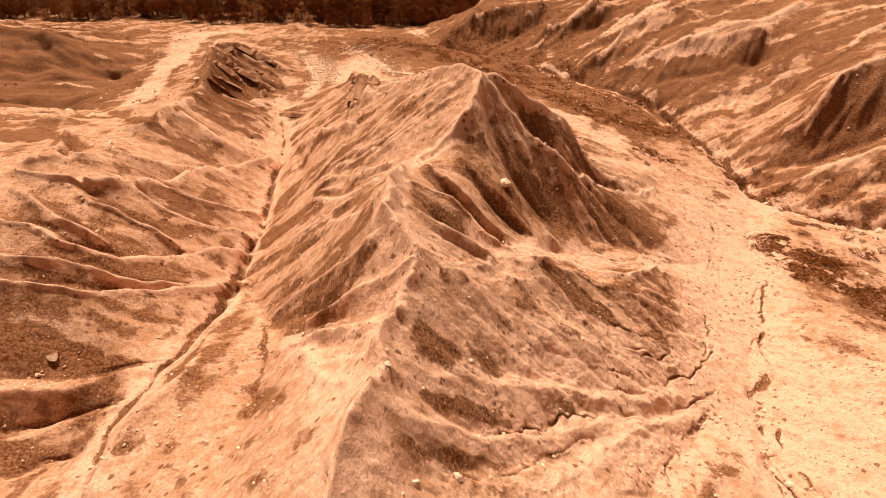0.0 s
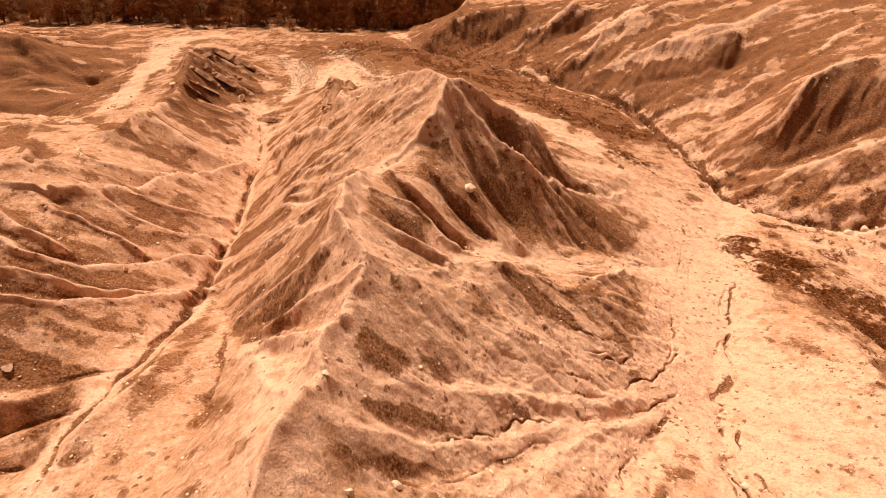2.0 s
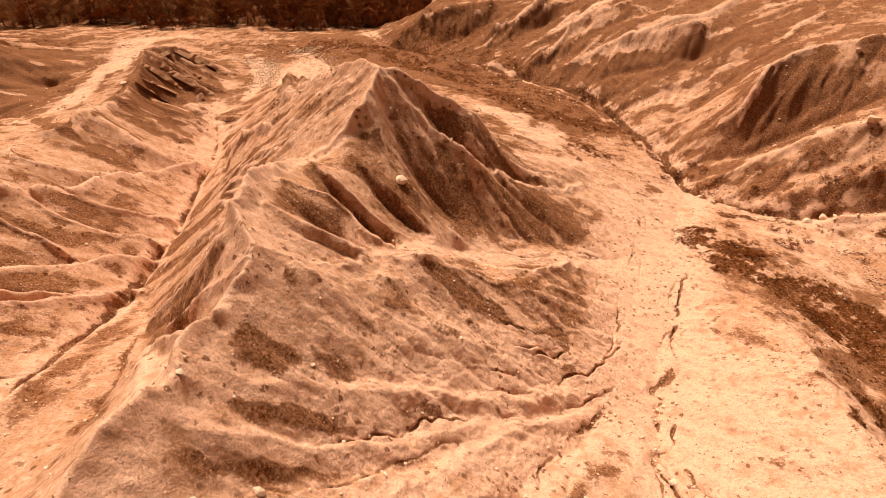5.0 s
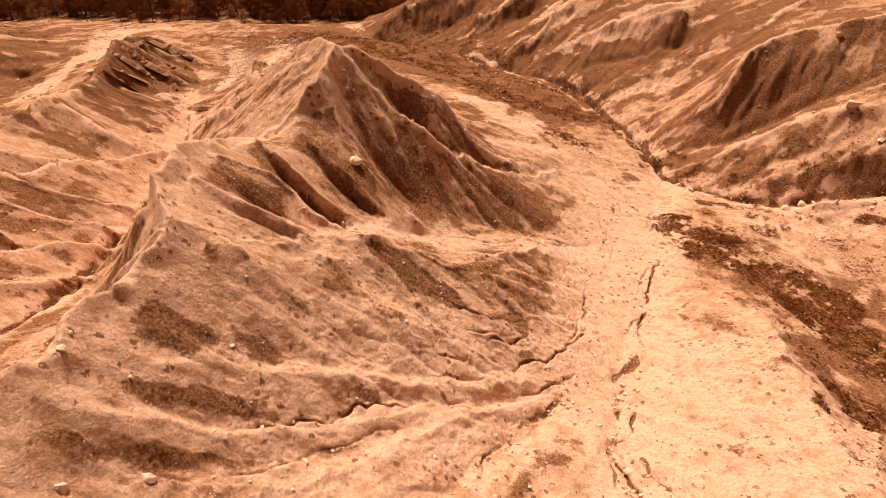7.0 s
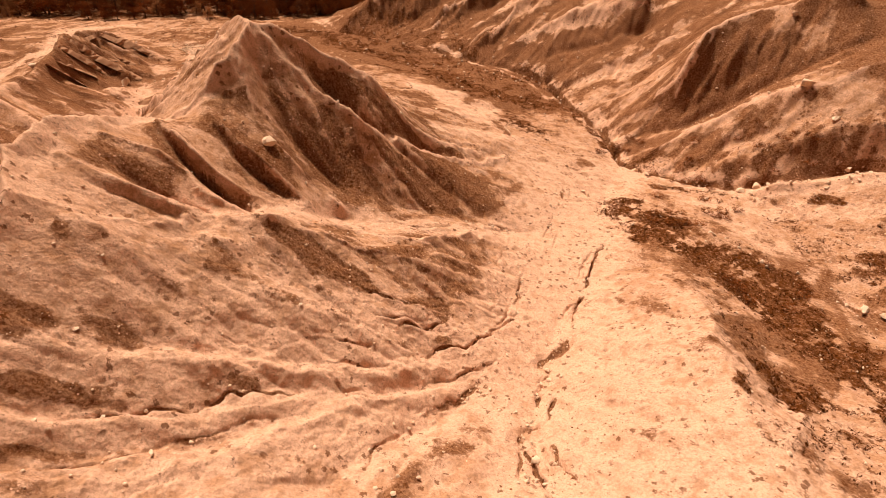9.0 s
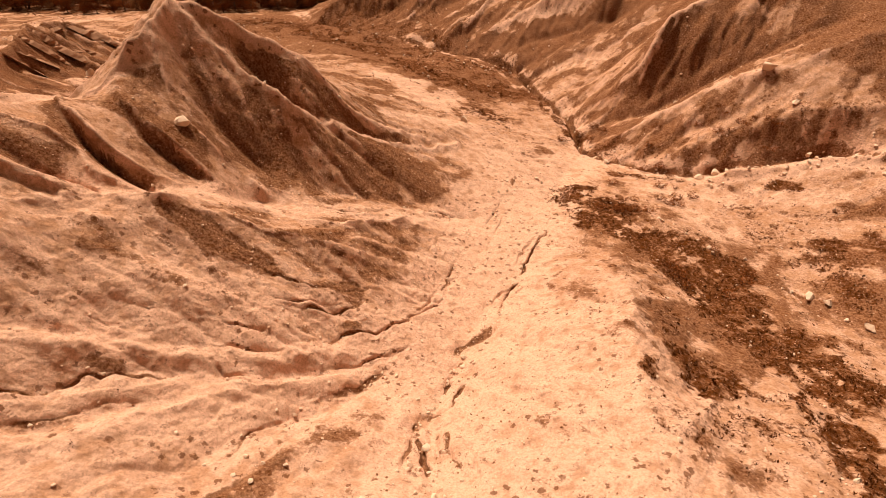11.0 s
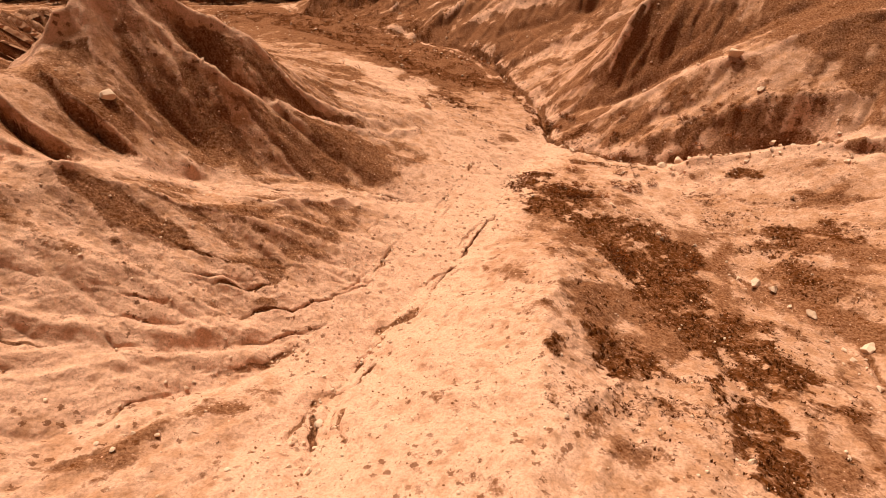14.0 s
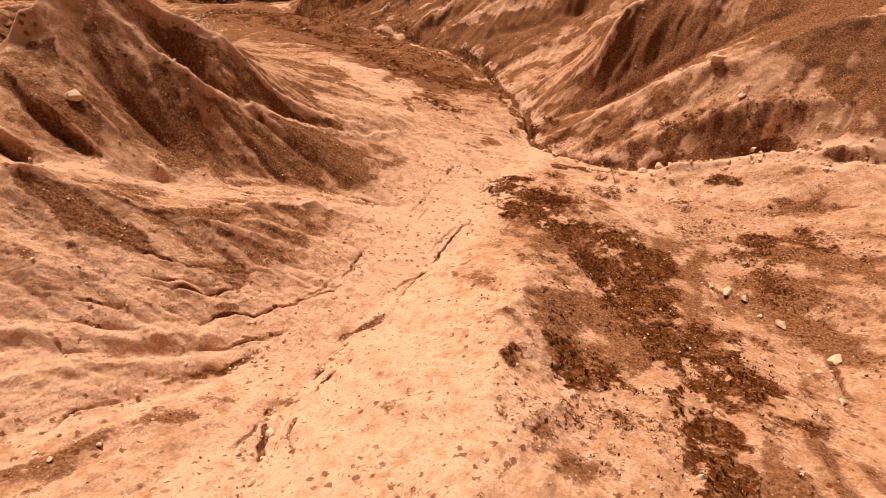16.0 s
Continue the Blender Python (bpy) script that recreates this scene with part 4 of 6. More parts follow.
far_off = np.clip((GY - 42) / 14, 0, 1)
height += rough_here * (1 + np.where(GX > 2, 0.5, 1.2) * far_off) * (0.32 * np.minimum(np.abs(wide), 1.4) + 0.06 * wide + 0.13 * np.minimum(np.abs(fine), 1.4) - 0.23)
height += (0.03 + 0.03 * rough_here) * fbm(GX, GY, 1.6, 3, 11) + (0.02 + 0.042 * rough_here) * fbm(GX, GY, 0.55, 4, 12, 0.68)

height += far_off * (0.35 * fbm(GX, GY, 9.0, 3, 13) + 0.14 * np.abs(fbm(GX, GY, 3.0, 3, 14)))

# long ribs that run down the far hills
across, run = 0.43 * GX - 0.9 * GY, 0.9 * GX + 0.43 * GY
ribs = np.abs(fbm(across, run * 0.22, 3.0, 4, 15, 0.6))
far_hill = np.clip((GY - 62) / 12, 0, 1) * np.clip((GX - 2) / 12, 0, 1) * np.clip((112 - GY) / 10, 0, 1) + np.clip((-34 - GX) / 8, 0, 1) * np.clip((GY - 40) / 10, 0, 1) * np.clip((84 - GY) / 8, 0, 1)
height += far_hill * np.where(GX > -20, 1.0, 0.7) * (0.7 * ribs - 0.2)

# narrow cuts that the water has left along the gullies
warp_x = GX + 0.13 * vnoise(GX / 0.9, GY / 0.9, 71) + 0.08 * vnoise(GX / 0.3, GY / 0.3, 72)
warp_y = GY + 0.13 * vnoise(GX / 0.9, GY / 0.9, 73) + 0.08 * vnoise(GX / 0.3, GY / 0.3, 74)


def along(points, reach, act):
    """Calls act(slice, distance, share of the way) for the ground within reach of each stretch of a line."""
    done, whole = 0.0, float(np.hypot(*np.diff(points[:, :2], axis=0).T).sum()) + 1e-9
    for a, b in zip(points[:-1], points[1:]):
        i0, i1 = np.searchsorted(xs, (min(a[0], b[0]) - reach - 0.5, max(a[0], b[0]) + reach + 0.5))
        j0, j1 = np.searchsorted(ys, (min(a[1], b[1]) - reach - 0.5, max(a[1], b[1]) + reach + 0.5))
        if i1 <= i0 or j1 <= j0:
            done += math.hypot(b[0] - a[0], b[1] - a[1])
            continue
        s = (slice(j0, j1), slice(i0, i1))
        px, py = warp_x[s] - a[0], warp_y[s] - a[1]
        ex, ey = b[0] - a[0], b[1] - a[1]
        k = np.clip((px * ex + py * ey) / (ex * ex + ey * ey + 1e-9), 0, 1)
        act(s, np.hypot(px - k * ex, py - k * ey), (done + k * math.hypot(ex, ey)) / whole)
        done += math.hypot(ex, ey)


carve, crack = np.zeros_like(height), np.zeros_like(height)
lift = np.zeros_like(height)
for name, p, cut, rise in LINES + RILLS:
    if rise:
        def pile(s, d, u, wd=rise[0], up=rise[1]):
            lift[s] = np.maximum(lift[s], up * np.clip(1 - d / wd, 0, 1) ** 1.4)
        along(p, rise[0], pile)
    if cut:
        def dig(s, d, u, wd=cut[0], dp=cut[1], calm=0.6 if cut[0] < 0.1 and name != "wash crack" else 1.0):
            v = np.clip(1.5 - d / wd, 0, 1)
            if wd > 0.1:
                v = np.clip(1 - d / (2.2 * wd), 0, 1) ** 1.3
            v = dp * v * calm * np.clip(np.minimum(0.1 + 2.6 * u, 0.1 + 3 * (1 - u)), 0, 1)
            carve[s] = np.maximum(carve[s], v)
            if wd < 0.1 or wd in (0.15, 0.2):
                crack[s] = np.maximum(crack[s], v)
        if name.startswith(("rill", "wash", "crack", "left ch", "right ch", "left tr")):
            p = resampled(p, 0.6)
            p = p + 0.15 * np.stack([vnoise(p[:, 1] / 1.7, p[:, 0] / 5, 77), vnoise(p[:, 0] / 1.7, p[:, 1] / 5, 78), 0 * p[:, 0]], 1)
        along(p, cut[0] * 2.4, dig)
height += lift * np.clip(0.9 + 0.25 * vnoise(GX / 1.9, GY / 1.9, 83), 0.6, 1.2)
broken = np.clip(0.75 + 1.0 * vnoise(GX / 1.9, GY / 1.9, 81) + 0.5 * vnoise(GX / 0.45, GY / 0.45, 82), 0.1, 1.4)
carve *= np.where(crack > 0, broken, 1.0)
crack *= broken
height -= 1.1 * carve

# what lies on the ground: bare sand, dark crust, weeds, plus highlights and shade
sand_light = np.zeros_like(height)
crust_shade = np.clip(0.08 + 0.34 * slope_here, 0, 0.42) + 0.4 * far_off
weed = np.zeros_like(height)
# stains that the rain has drawn out down the slopes
stain = 0.42 * fine + 0.30 * wide + 0.45 * fbm(GX, GY, 1.3, 4, 95, 0.6)
# far hills: darker between the ribs, paler along them
crust_shade += far_hill * (0.55 - 1.3 * ribs)
crust_shade += stain * np.clip(0.25 + 0.9 * slope_here, 0.25, 0.8)
edge_noise = fbm(GX, GY, 3.0, 4, 91, 0.6)


edge_light = np.clip((height - blur(height, 14)) * 9 - 0.12, 0, 1) * np.clip(1.6 * slope_here, 0, 1) * (1 - 0.6 * far_off) * np.clip((31 - GX) / 6, 0.25, 1)   # highlights on convex edges, put into the colour from the height
sand_light += 0.75 * edge_light
crust_shade -= 0.7 * edge_light


def patch(field, x, y, rx, ry, turn, amount, soft=0.5):
    """A ragged patch laid on the ground."""
    c, s = math.cos(radians(turn)), math.sin(radians(turn))
    u, v = (GX - x) * c + (GY - y) * s, -(GX - x) * s + (GY - y) * c
    d = np.hypot(u / rx, v / ry) + 0.28 * edge_noise
    field += amount * np.clip((1 + soft - d) / (2 * soft), 0, 1)


def strip(field, name, width, amount):
    """A strip laid along a crest or gully."""
    layer = np.zeros_like(field)
    for n, p, _, _ in LINES + RILLS:
        if n == name:
            def lay(s, d, u):
                layer[s] = np.maximum(layer[s], np.clip(1.6 - d / width, 0, 1))
            along(p, width * 1.8, lay)
    field += amount * layer


def band(field, width, amount, *points):
    """A strip laid along a line of its own, with a ragged edge."""
    layer = np.zeros_like(field)
    ragged = 0.4 * width * edge_noise

    def lay(s, d, u):
        layer[s] = np.maximum(layer[s], np.clip(1.6 - (d + ragged[s]) / width, 0, 1))
    along(np.array(points), width * 2.2, lay)
    field += amount * layer


for n in ("main crest", "main crest front"):
    strip(sand_light, n, 0.42, 1.4)
    strip(crust_shade, n, 0.5, -1.3)
for n in ("spur A", "spur B"):
    strip(sand_light, n, 0.2, 0.6)
    strip(crust_shade, n, 0.26, -0.8)
for n in ("spur C", "spur A", "spur B", "west rib g", "right a", "right b", "right c", "right h", "right i", "right j", "left spur a", "left spur b", "left spur c", "left spur f"):
    strip(sand_light, n, 0.12, 0.9)
    strip(crust_shade, n, 0.16, -0.6)
# sunlit tops of the slope ribs, put into the colour
for n in ("slope rib b", "slope rib c", "slope rib h", "slope rib e"):
    strip(sand_light, n, 0.3, 0.9)
    strip(crust_shade, n, 0.34, -0.6)
for n, w in (("wash", 1.6), ("wash2", 1.3), ("left channel", 0.7), ("right channel", 0.9), ("cove gully", 0.7), ("bench", 0.8)):
    strip(sand_light, n, w, 0.9)
    strip(crust_shade, n, w, -0.5)
patch(sand_light, 16.8, 22, 2.4, 13, -8, 0.9)       # the wash floor
patch(crust_shade, 16.8, 22, 2.4, 13, -8, -0.5)
patch(sand_light, 21, 33, 2.2, 7, -20, 0.7)
patch(sand_light, 18.5, 11, 4.5, 8, -8, 0.85)          # bare side of the weedy hump
patch(sand_light, 16.5, 46, 2.4, 5, 0, 0.5)           # pale hollow behind the hill
patch(crust_shade, 12, 44, 4, 9, 0, 0.3)
patch(sand_light, -10, 64, 3.0, 9, 12, 1.0)          # bright rubble
patch(crust_shade, -10, 64, 3.0, 9, 12, -0.7)
patch(sand_light, -18, 54, 2.6, 10, 12, 0.9)          # head of the other valley
patch(crust_shade, -18, 54, 2.6, 10, 12, -0.4)
patch(sand_light, -31, 72, 4, 16, 25, 0.8)
patch(crust_shade, 2, 84, 18, 8, -8, 0.6)
patch(weed, 2, 80, 16, 6, -12, 0.5)
patch(crust_shade, -10.5, 9, 2, 5, 0, 0.15)                # bright shoulder under the path
patch(crust_shade, -6, 8, 5, 6, 0, -0.15)
patch(crust_shade, 6, 26, 7, 5, 10, 0.05)             # crusted flank of the peak
patch(crust_shade, 2.5, 21, 4.5, 5, 10, 0.12)
patch(crust_shade, 0.3, 9.3, 1.5, 5, 0, 0.22)
patch(crust_shade, 9.5, 26.6, 4.2, 2.4, 25, 0.4)
patch(sand_light, 9.5, 26.6, 4.2, 2.4, 25, -0.5)
# crusted faces of the skirt, made darker for their shade
patch(crust_shade, 3.6, 14.6, 2.6, 0.8, 10, 0.35)
patch(crust_shade, 7, 18, 3, 1.2, 10, 0.3)
patch(crust_shade, 4.6, 12.0, 1.4, 0.4, 20, 0.2)
# shade of the right-hand hill face, put into the crust colour
patch(crust_shade, 36.5, 43.8, 5, 2.6, 0, 0.45)
patch(crust_shade, 45.5, 43, 4, 8, 0, 0.5)
patch(crust_shade, -16, 17, 6, 9, 0, 0.4)
patch(crust_shade, -55, 64, 20, 10, 0, 0.8)
patch(crust_shade, -46, 57, 9, 3, 0, 0.7)
patch(crust_shade, -38, 44, 9, 8, 0, 0.45)
patch(crust_shade, -34, 39.3, 4, 1.4, 0, 0.4)
# far gully: its shade as a dark patch of crust
patch(crust_shade, -25.6, 41.4, 2.6, 0.9, -30, 0.6)
patch(crust_shade, -22.5, 59, 3, 5, 0, 0.8)
patch(weed, -23, 58.5, 2.5, 3, 0, 0.5)
patch(crust_shade, 14, 80, 16, 12, 0, 0.15)
patch(crust_shade, 50, 64, 14, 22, 0, 0.12)       # streaked slopes under the far shoulder
patch(sand_light, 8.5, 13.4, 4, 3, 30, 0.7)
patch(crust_shade, 9.5, 13.6, 3.2, 2.4, 30, -0.4)
patch(crust_shade, 4, 12, 6.5, 5, 20, -0.5)
patch(crust_shade, 3, 22, 7, 7, 0, -0.1)
patch(crust_shade, 17.5, 10, 4, 7, -8, -0.25)
patch(sand_light, 4, 12, 6, 5, 20, 0.55)           # paler rilled skirt of the hill
# draws of the right-hand hills darkened as shade would, in the crust colour
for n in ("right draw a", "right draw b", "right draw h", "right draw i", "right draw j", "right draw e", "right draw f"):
    strip(crust_shade, n, 1.2, 0.5)
patch(crust_shade, 29, 18, 5, 12, 10, 0.22)            # crusted back of the hump and the low ground beyond
patch(crust_shade, 36, 21, 7, 10, 0, 0.12)
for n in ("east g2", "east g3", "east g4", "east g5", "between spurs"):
    strip(crust_shade, n, 0.5, 0.4)                    # gully floors darkened for shade, in the crust colour
LINES.append(("scrub band", np.array([(27.8, 39.5, 0), (30.5, 36.4, 0), (33.6, 34.3, 0), (36.5, 33.0, 0), (40.1, 32.4, 0), (46, 32, 0)]), None, None))
strip(weed, "scrub band", 1.0, 0.4)
strip(crust_shade, "scrub band", 1.4, 0.3)
patch(weed, 25.6, 26.5, 1.3, 2.6, 14, 0.4)
patch(weed, 26, 15, 3.8, 10, 0, 0.25)
patch(weed, 21, 12, 5, 9, 0, 0.14)
patch(weed, 23.0, 14.5, 1.2, 2.0, 0, 0.3)
patch(weed, 24.6, 11.8, 1.4, 1.2, 0, 0.4)
patch(weed, 34.8, 20, 1.5, 7, 8, 0.3)
patch(weed, 35, 21, 6, 9, 0, 0.15)
patch(weed, 28.2, 41, 1.2, 3, 0, 0.45)
patch(weed, 37, 24, 5, 5, 0, 0.25)
patch(weed, 18.8, 45, 2.2, 5, 10, 0.6)
strip(weed, "far bank", 5.0, 0.8)
strip(crust_shade, "far bank", 6.0, 0.5)
patch(crust_shade, -20, 52, 4, 9, 0, 0.35)
patch(crust_shade, 0, 66, 14, 9, -10, 0.3)
patch(weed, -58, 80, 16, 8, 0, 0.7)
patch(weed, -8, 82, 26, 5, 0, 0.5)
band(crust_shade, 0.7, 0.9, (-7.3, 48.5), (-7.0, 44.0), (-6.9, 40.0))
# dark of the cave under the tor, painted as crust
band(crust_shade, 1.0, 0.8, (-23.4, 53.0), (-22.0, 56.5))
# crusted faces, pale treads and weeds, each as width, amount and a line of x, y
# faces carry shade in the crust colour, treads sunlight in the sand colour
band(crust_shade, 0.25, 0.75, (-0.8, 7.0), (0.0, 7.3), (1.0, 7.8), (2.4, 8.5))
band(crust_shade, 0.32, 0.65, (-0.5, 8.8), (0.5, 9.3), (1.7, 9.7), (3.1, 10.1))
band(crust_shade, 0.43, 0.5, (-1.4, 10.7), (-0.2, 10.9), (1.2, 11.4), (2.4, 11.9))
band(crust_shade, 0.29, 0.5, (0.1, 13.5), (0.8, 13.1), (2.0, 13.4))
band(crust_shade, 0.45, 0.55, (4.6, 17.4), (6.3, 17.4), (7.7, 17.0))
band(crust_shade, 0.28, 0.5, (7.4, 17.2), (8.8, 16.8), (10.6, 17.6))
band(crust_shade, 1.05, 0.35, (9.8, 19.8), (11.0, 19.1), (12.6, 19.7))
band(crust_shade, 0.21, 0.5, (4.2, 11.3), (5.3, 11.6), (6.3, 12.1))
band(crust_shade, 0.20, 0.6, (8.8, 14.7), (10.2, 15.2), (11.2, 15.9))
band(crust_shade, 0.21, 0.6, (8.9, 13.0), (10.2, 13.8), (11.2, 14.6))
band(crust_shade, 0.34, 0.35, (3.0, 15.6), (3.9, 15.1), (5.0, 14.5), (6.9, 14.9))
band(sand_light, 0.26, 0.8, (-0.9, 9.0), (0.2, 9.7), (1.9, 10.8), (4.0, 11.7))
band(crust_shade, 0.26, -0.5, (-0.9, 9.0), (0.2, 9.7), (1.9, 10.8), (4.0, 11.7))
band(sand_light, 0.15, 0.8, (-0.8, 7.4), (0.3, 8.0), (1.5, 8.7), (3.0, 9.3), (4.3, 10.0))
band(crust_shade, 0.15, -0.5, (-0.8, 7.4), (0.3, 8.0), (1.5, 8.7), (3.0, 9.3), (4.3, 10.0))
band(crust_shade, 0.32, 0.8, (-17.7, 14.1), (-16.7, 14.2), (-15.1, 14.6), (-13.1, 14.5))
band(crust_shade, 0.20, 0.2, (-16.6, 11.6), (-15.8, 12.0), (-14.3, 12.7), (-13.3, 13.1))
band(crust_shade, 0.21, 0.2, (-15.5, 9.7), (-14.7, 10.5), (-13.3, 10.8))
band(crust_shade, 0.32, 0.5, (-7.4, 16.3), (-5.8, 14.8), (-4.4, 14.4))
band(weed, 1.20, 1.5, (-0.2, 70.4), (4.9, 64.4), (10.1, 61.1), (13.4, 55.7), (16.5, 52.3), (19.8, 51.0), (23.5, 51.4))
band(crust_shade, 1.32, 0.8, (-0.2, 70.4), (4.9, 64.4), (10.1, 61.1), (13.4, 55.7), (16.5, 52.3), (19.8, 51.0), (23.5, 51.4))
band(sand_light, 1.08, 1.2, (10.8, 50.3), (13.2, 48.9), (14.1, 42.9), (16.7, 48.3))
band(crust_shade, 1.32, -0.8, (10.8, 50.3), (13.2, 48.9), (14.1, 42.9), (16.7, 48.3))
band(weed, 1.20, -0.8, (10.8, 50.3), (13.2, 48.9), (14.1, 42.9), (16.7, 48.3))
band(weed, 0.96, 0.35, (16.9, 42.8), (19.8, 45.9), (21.0, 42.5))
band(crust_shade, 2.70, 0.1, (5.7, 30.2), (8.0, 30.9), (10.0, 33.8), (11.6, 32.9))
band(crust_shade, 1.13, 0.5, (11.8, 28.8), (14.3, 30.0), (16.6, 31.8))
# fluted face of the right-hand hill, darkened by colour for its shade
band(crust_shade, 0.99, 0.75, (32.4, 42.3), (34.7, 42.6), (37.6, 43.0), (39.9, 42.6))
band(crust_shade, 0.69, 0.4, (29.3, 38.9), (31.5, 37.6), (32.8, 34.5), (34.4, 33.0))
# undercut ledge: its line of shade, in the crust colour
band(crust_shade, 0.17, 1.0, (34.6, 32.6), (36.5, 32.1), (39.0, 31.7), (40.5, 31.4), (41.6, 30.2), (42.7, 28.2))
band(sand_light, 0.48, 0.7, (32.3, 41.5), (34.7, 41.5), (35.8, 38.8), (37.7, 37.7))
band(crust_shade, 2.39, 1.0, (44.0, 38.4), (45.2, 36.3))
band(weed, 0.48, 1.0, (27.6, 33.8), (29.1, 33.5), (30.8, 32.6), (32.2, 31.7))
# channel undercut: its shade drawn in the weed colour; real weeds follow
band(weed, 0.54, 1.15, (25.5, 50.3), (26.2, 47.1), (26.6, 43.5), (26.9, 41.4))
band(weed, 1.25, 1.15, (23.9, 29.7), (24.7, 26.4), (25.6, 24.5), (26.8, 22.9), (27.8, 21.4), (28.2, 20.0), (28.1, 17.6), (28.4, 15.9), (28.7, 14.3), (29.2, 13.4), (29.4, 12.0))
band(weed, 0.62, 1.36, (26.9, 11.3), (26.9, 10.1), (26.5, 8.8), (25.7, 7.4))
band(weed, 0.60, 1.02, (27.6, 23.9), (29.4, 22.6), (30.4, 21.6))
band(weed, 0.72, 1.36, (23.0, 12.0), (24.0, 12.7))
band(weed, 0.36, 1.19, (20.6, 11.6), (21.2, 12.2))
band(crust_shade, 0.77, 0.7, (21.3, 13.7), (22.3, 13.7))
band(crust_shade, 0.93, 0.5, (22.6, 15.8), (24.7, 16.2))
band(weed, 1.06, 0.3, (20.9, 9.8), (22.9, 10.5), (25.0, 11.5), (25.8, 10.3))
band(weed, 0.61, 0.45, (35.6, 22.9), (37.8, 22.7), (38.6, 20.5))
band(weed, 0.42, 1.02, (34.4, 20.8), (34.7, 18.8))
band(weed, 0.37, 1.19, (36.6, 29.2), (37.3, 28.4))
band(crust_shade, 1.10, 0.5, (34.5, 17.3), (35.0, 15.0))
band(sand_light, 0.32, 0.9, (31.6, 20.5), (32.8, 18.9), (33.6, 16.6), (34.2, 14.9))
band(sand_light, 0.82, 0.8, (29.7, 28.4), (31.5, 25.4), (31.8, 22.4))
band(weed, 0.72, -0.6, (29.7, 28.4), (31.5, 25.4), (31.8, 22.4))
band(crust_shade, 2.16, 1.1, (-54.5, 67.7), (-48.4, 66.9), (-42.9, 68.5))
band(crust_shade, 1.08, 1.0, (-49.9, 58.2), (-44.4, 58.3), (-37.2, 56.7))
band(crust_shade, 0.84, 0.7, (-33.2, 36.7), (-31.2, 37.3), (-24.4, 31.3))
# the same far gully, shade put into the crust colour
band(crust_shade, 0.48, 0.9, (-31.5, 47.9), (-25.6, 41.4), (-22.6, 38.8))
band(sand_light, 1.32, 0.9, (-38.9, 83.4), (-35.9, 69.4), (-30.3, 50.8))
band(crust_shade, 1.44, -0.6, (-38.9, 83.4), (-35.9, 69.4), (-30.3, 50.8))
band(sand_light, 0.84, 1.0, (-20.0, 78.4), (-15.8, 65.6), (-15.3, 58.2))
band(sand_light, 0.60, 1.0, (-14.1, 77.6), (-9.0, 68.5), (-5.6, 62.3))
band(weed, 1.9, 0.75, (23.9, 29.7), (24.7, 26.4), (25.6, 24.5), (26.7, 22.9), (27.8, 21.4), (28.2, 20.0), (28.1, 17.6), (28.4, 15.9), (28.7, 14.3), (29.2, 13.4), (29.4, 12.0))
band(sand_light, 0.49, 0.7, (25.7, 65.1), (29.0, 63.8), (32.5, 62.5), (37.9, 63.8))
band(sand_light, 0.49, 0.6, (24.5, 58.8), (28.5, 56.8), (32.9, 54.8))
band(crust_shade, 0.71, 0.6, (27.5, 62.5), (32.5, 59.0), (37.6, 56.9))
band(crust_shade, 0.84, 0.6, (8.0, 59.4), (12.2, 56.9), (16.2, 54.3))
band(crust_shade, 0.54, 0.5, (19.3, 65.3), (26.6, 60.5), (32.4, 58.0))
band(sand_light, 0.3, 1.3, (-1.0, 13.5), (-1.3, 12.5), (-2.0, 12.0), (-1.7, 9.4), (-1.7, 8.8), (-1.8, 7.4), (-2.0, 6.5), (-2.0, 5.5))
band(crust_shade, 0.34, -1.0, (-1.0, 13.5), (-1.3, 12.5), (-2.0, 12.0), (-1.7, 9.4), (-1.7, 8.8), (-1.8, 7.4), (-2.0, 6.5), (-2.0, 5.5))
band(sand_light, 0.19, 0.9, (-2.2, 11.1), (-3.4, 11.9), (-5.2, 14.0), (-6.4, 14.6))
band(sand_light, 0.32, 0.9, (-6.3, 14.2), (-3.9, 10.5), (-2.5, 8.3), (-1.8, 7.3))
band(sand_light, 0.91, 0.5, (-2.8, 10.8), (-2.3, 6.5), (-2.3, 5.4))
band(crust_shade, 0.91, -0.3, (-2.8, 10.8), (-2.3, 6.5), (-2.3, 5.4))
band(sand_light, 0.52, 0.4, (-9.4, 10.4), (-9.9, 8.7), (-10.1, 7.8))
band(crust_shade, 0.49, 0.5, (-7.5, 16.8), (-5.9, 15.6), (-4.4, 14.9))
band(crust_shade, 0.12, 0.4, (-5.1, 14.6), (-3.9, 13.8), (-2.8, 13.3))
band(sand_light, 0.54, 1.0, (23.4, 64.9), (25.8, 65.4), (28.5, 65.1), (32.4, 64.1), (37.4, 64.0), (41.3, 65.9))
band(crust_shade, 0.59, -0.8, (23.4, 64.9), (25.8, 65.4), (28.5, 65.1), (32.4, 64.1), (37.4, 64.0), (41.3, 65.9))
band(sand_light, 0.14, 1.0, (14.5, 75.2), (16.9, 77.2), (18.8, 77.7), (20.7, 78.6))
band(crust_shade, 0.15, -0.8, (14.5, 75.2), (16.9, 77.2), (18.8, 77.7), (20.7, 78.6))
band(sand_light, 0.24, 0.7, (12.7, 74.2), (15.0, 77.9), (16.9, 78.0), (19.1, 78.4))
band(crust_shade, 0.26, -0.56, (12.7, 74.2), (15.0, 77.9), (16.9, 78.0), (19.1, 78.4))
band(sand_light, 0.84, 0.8, (22.2, 73.0), (24.3, 74.5), (25.8, 73.8), (28.9, 76.2))
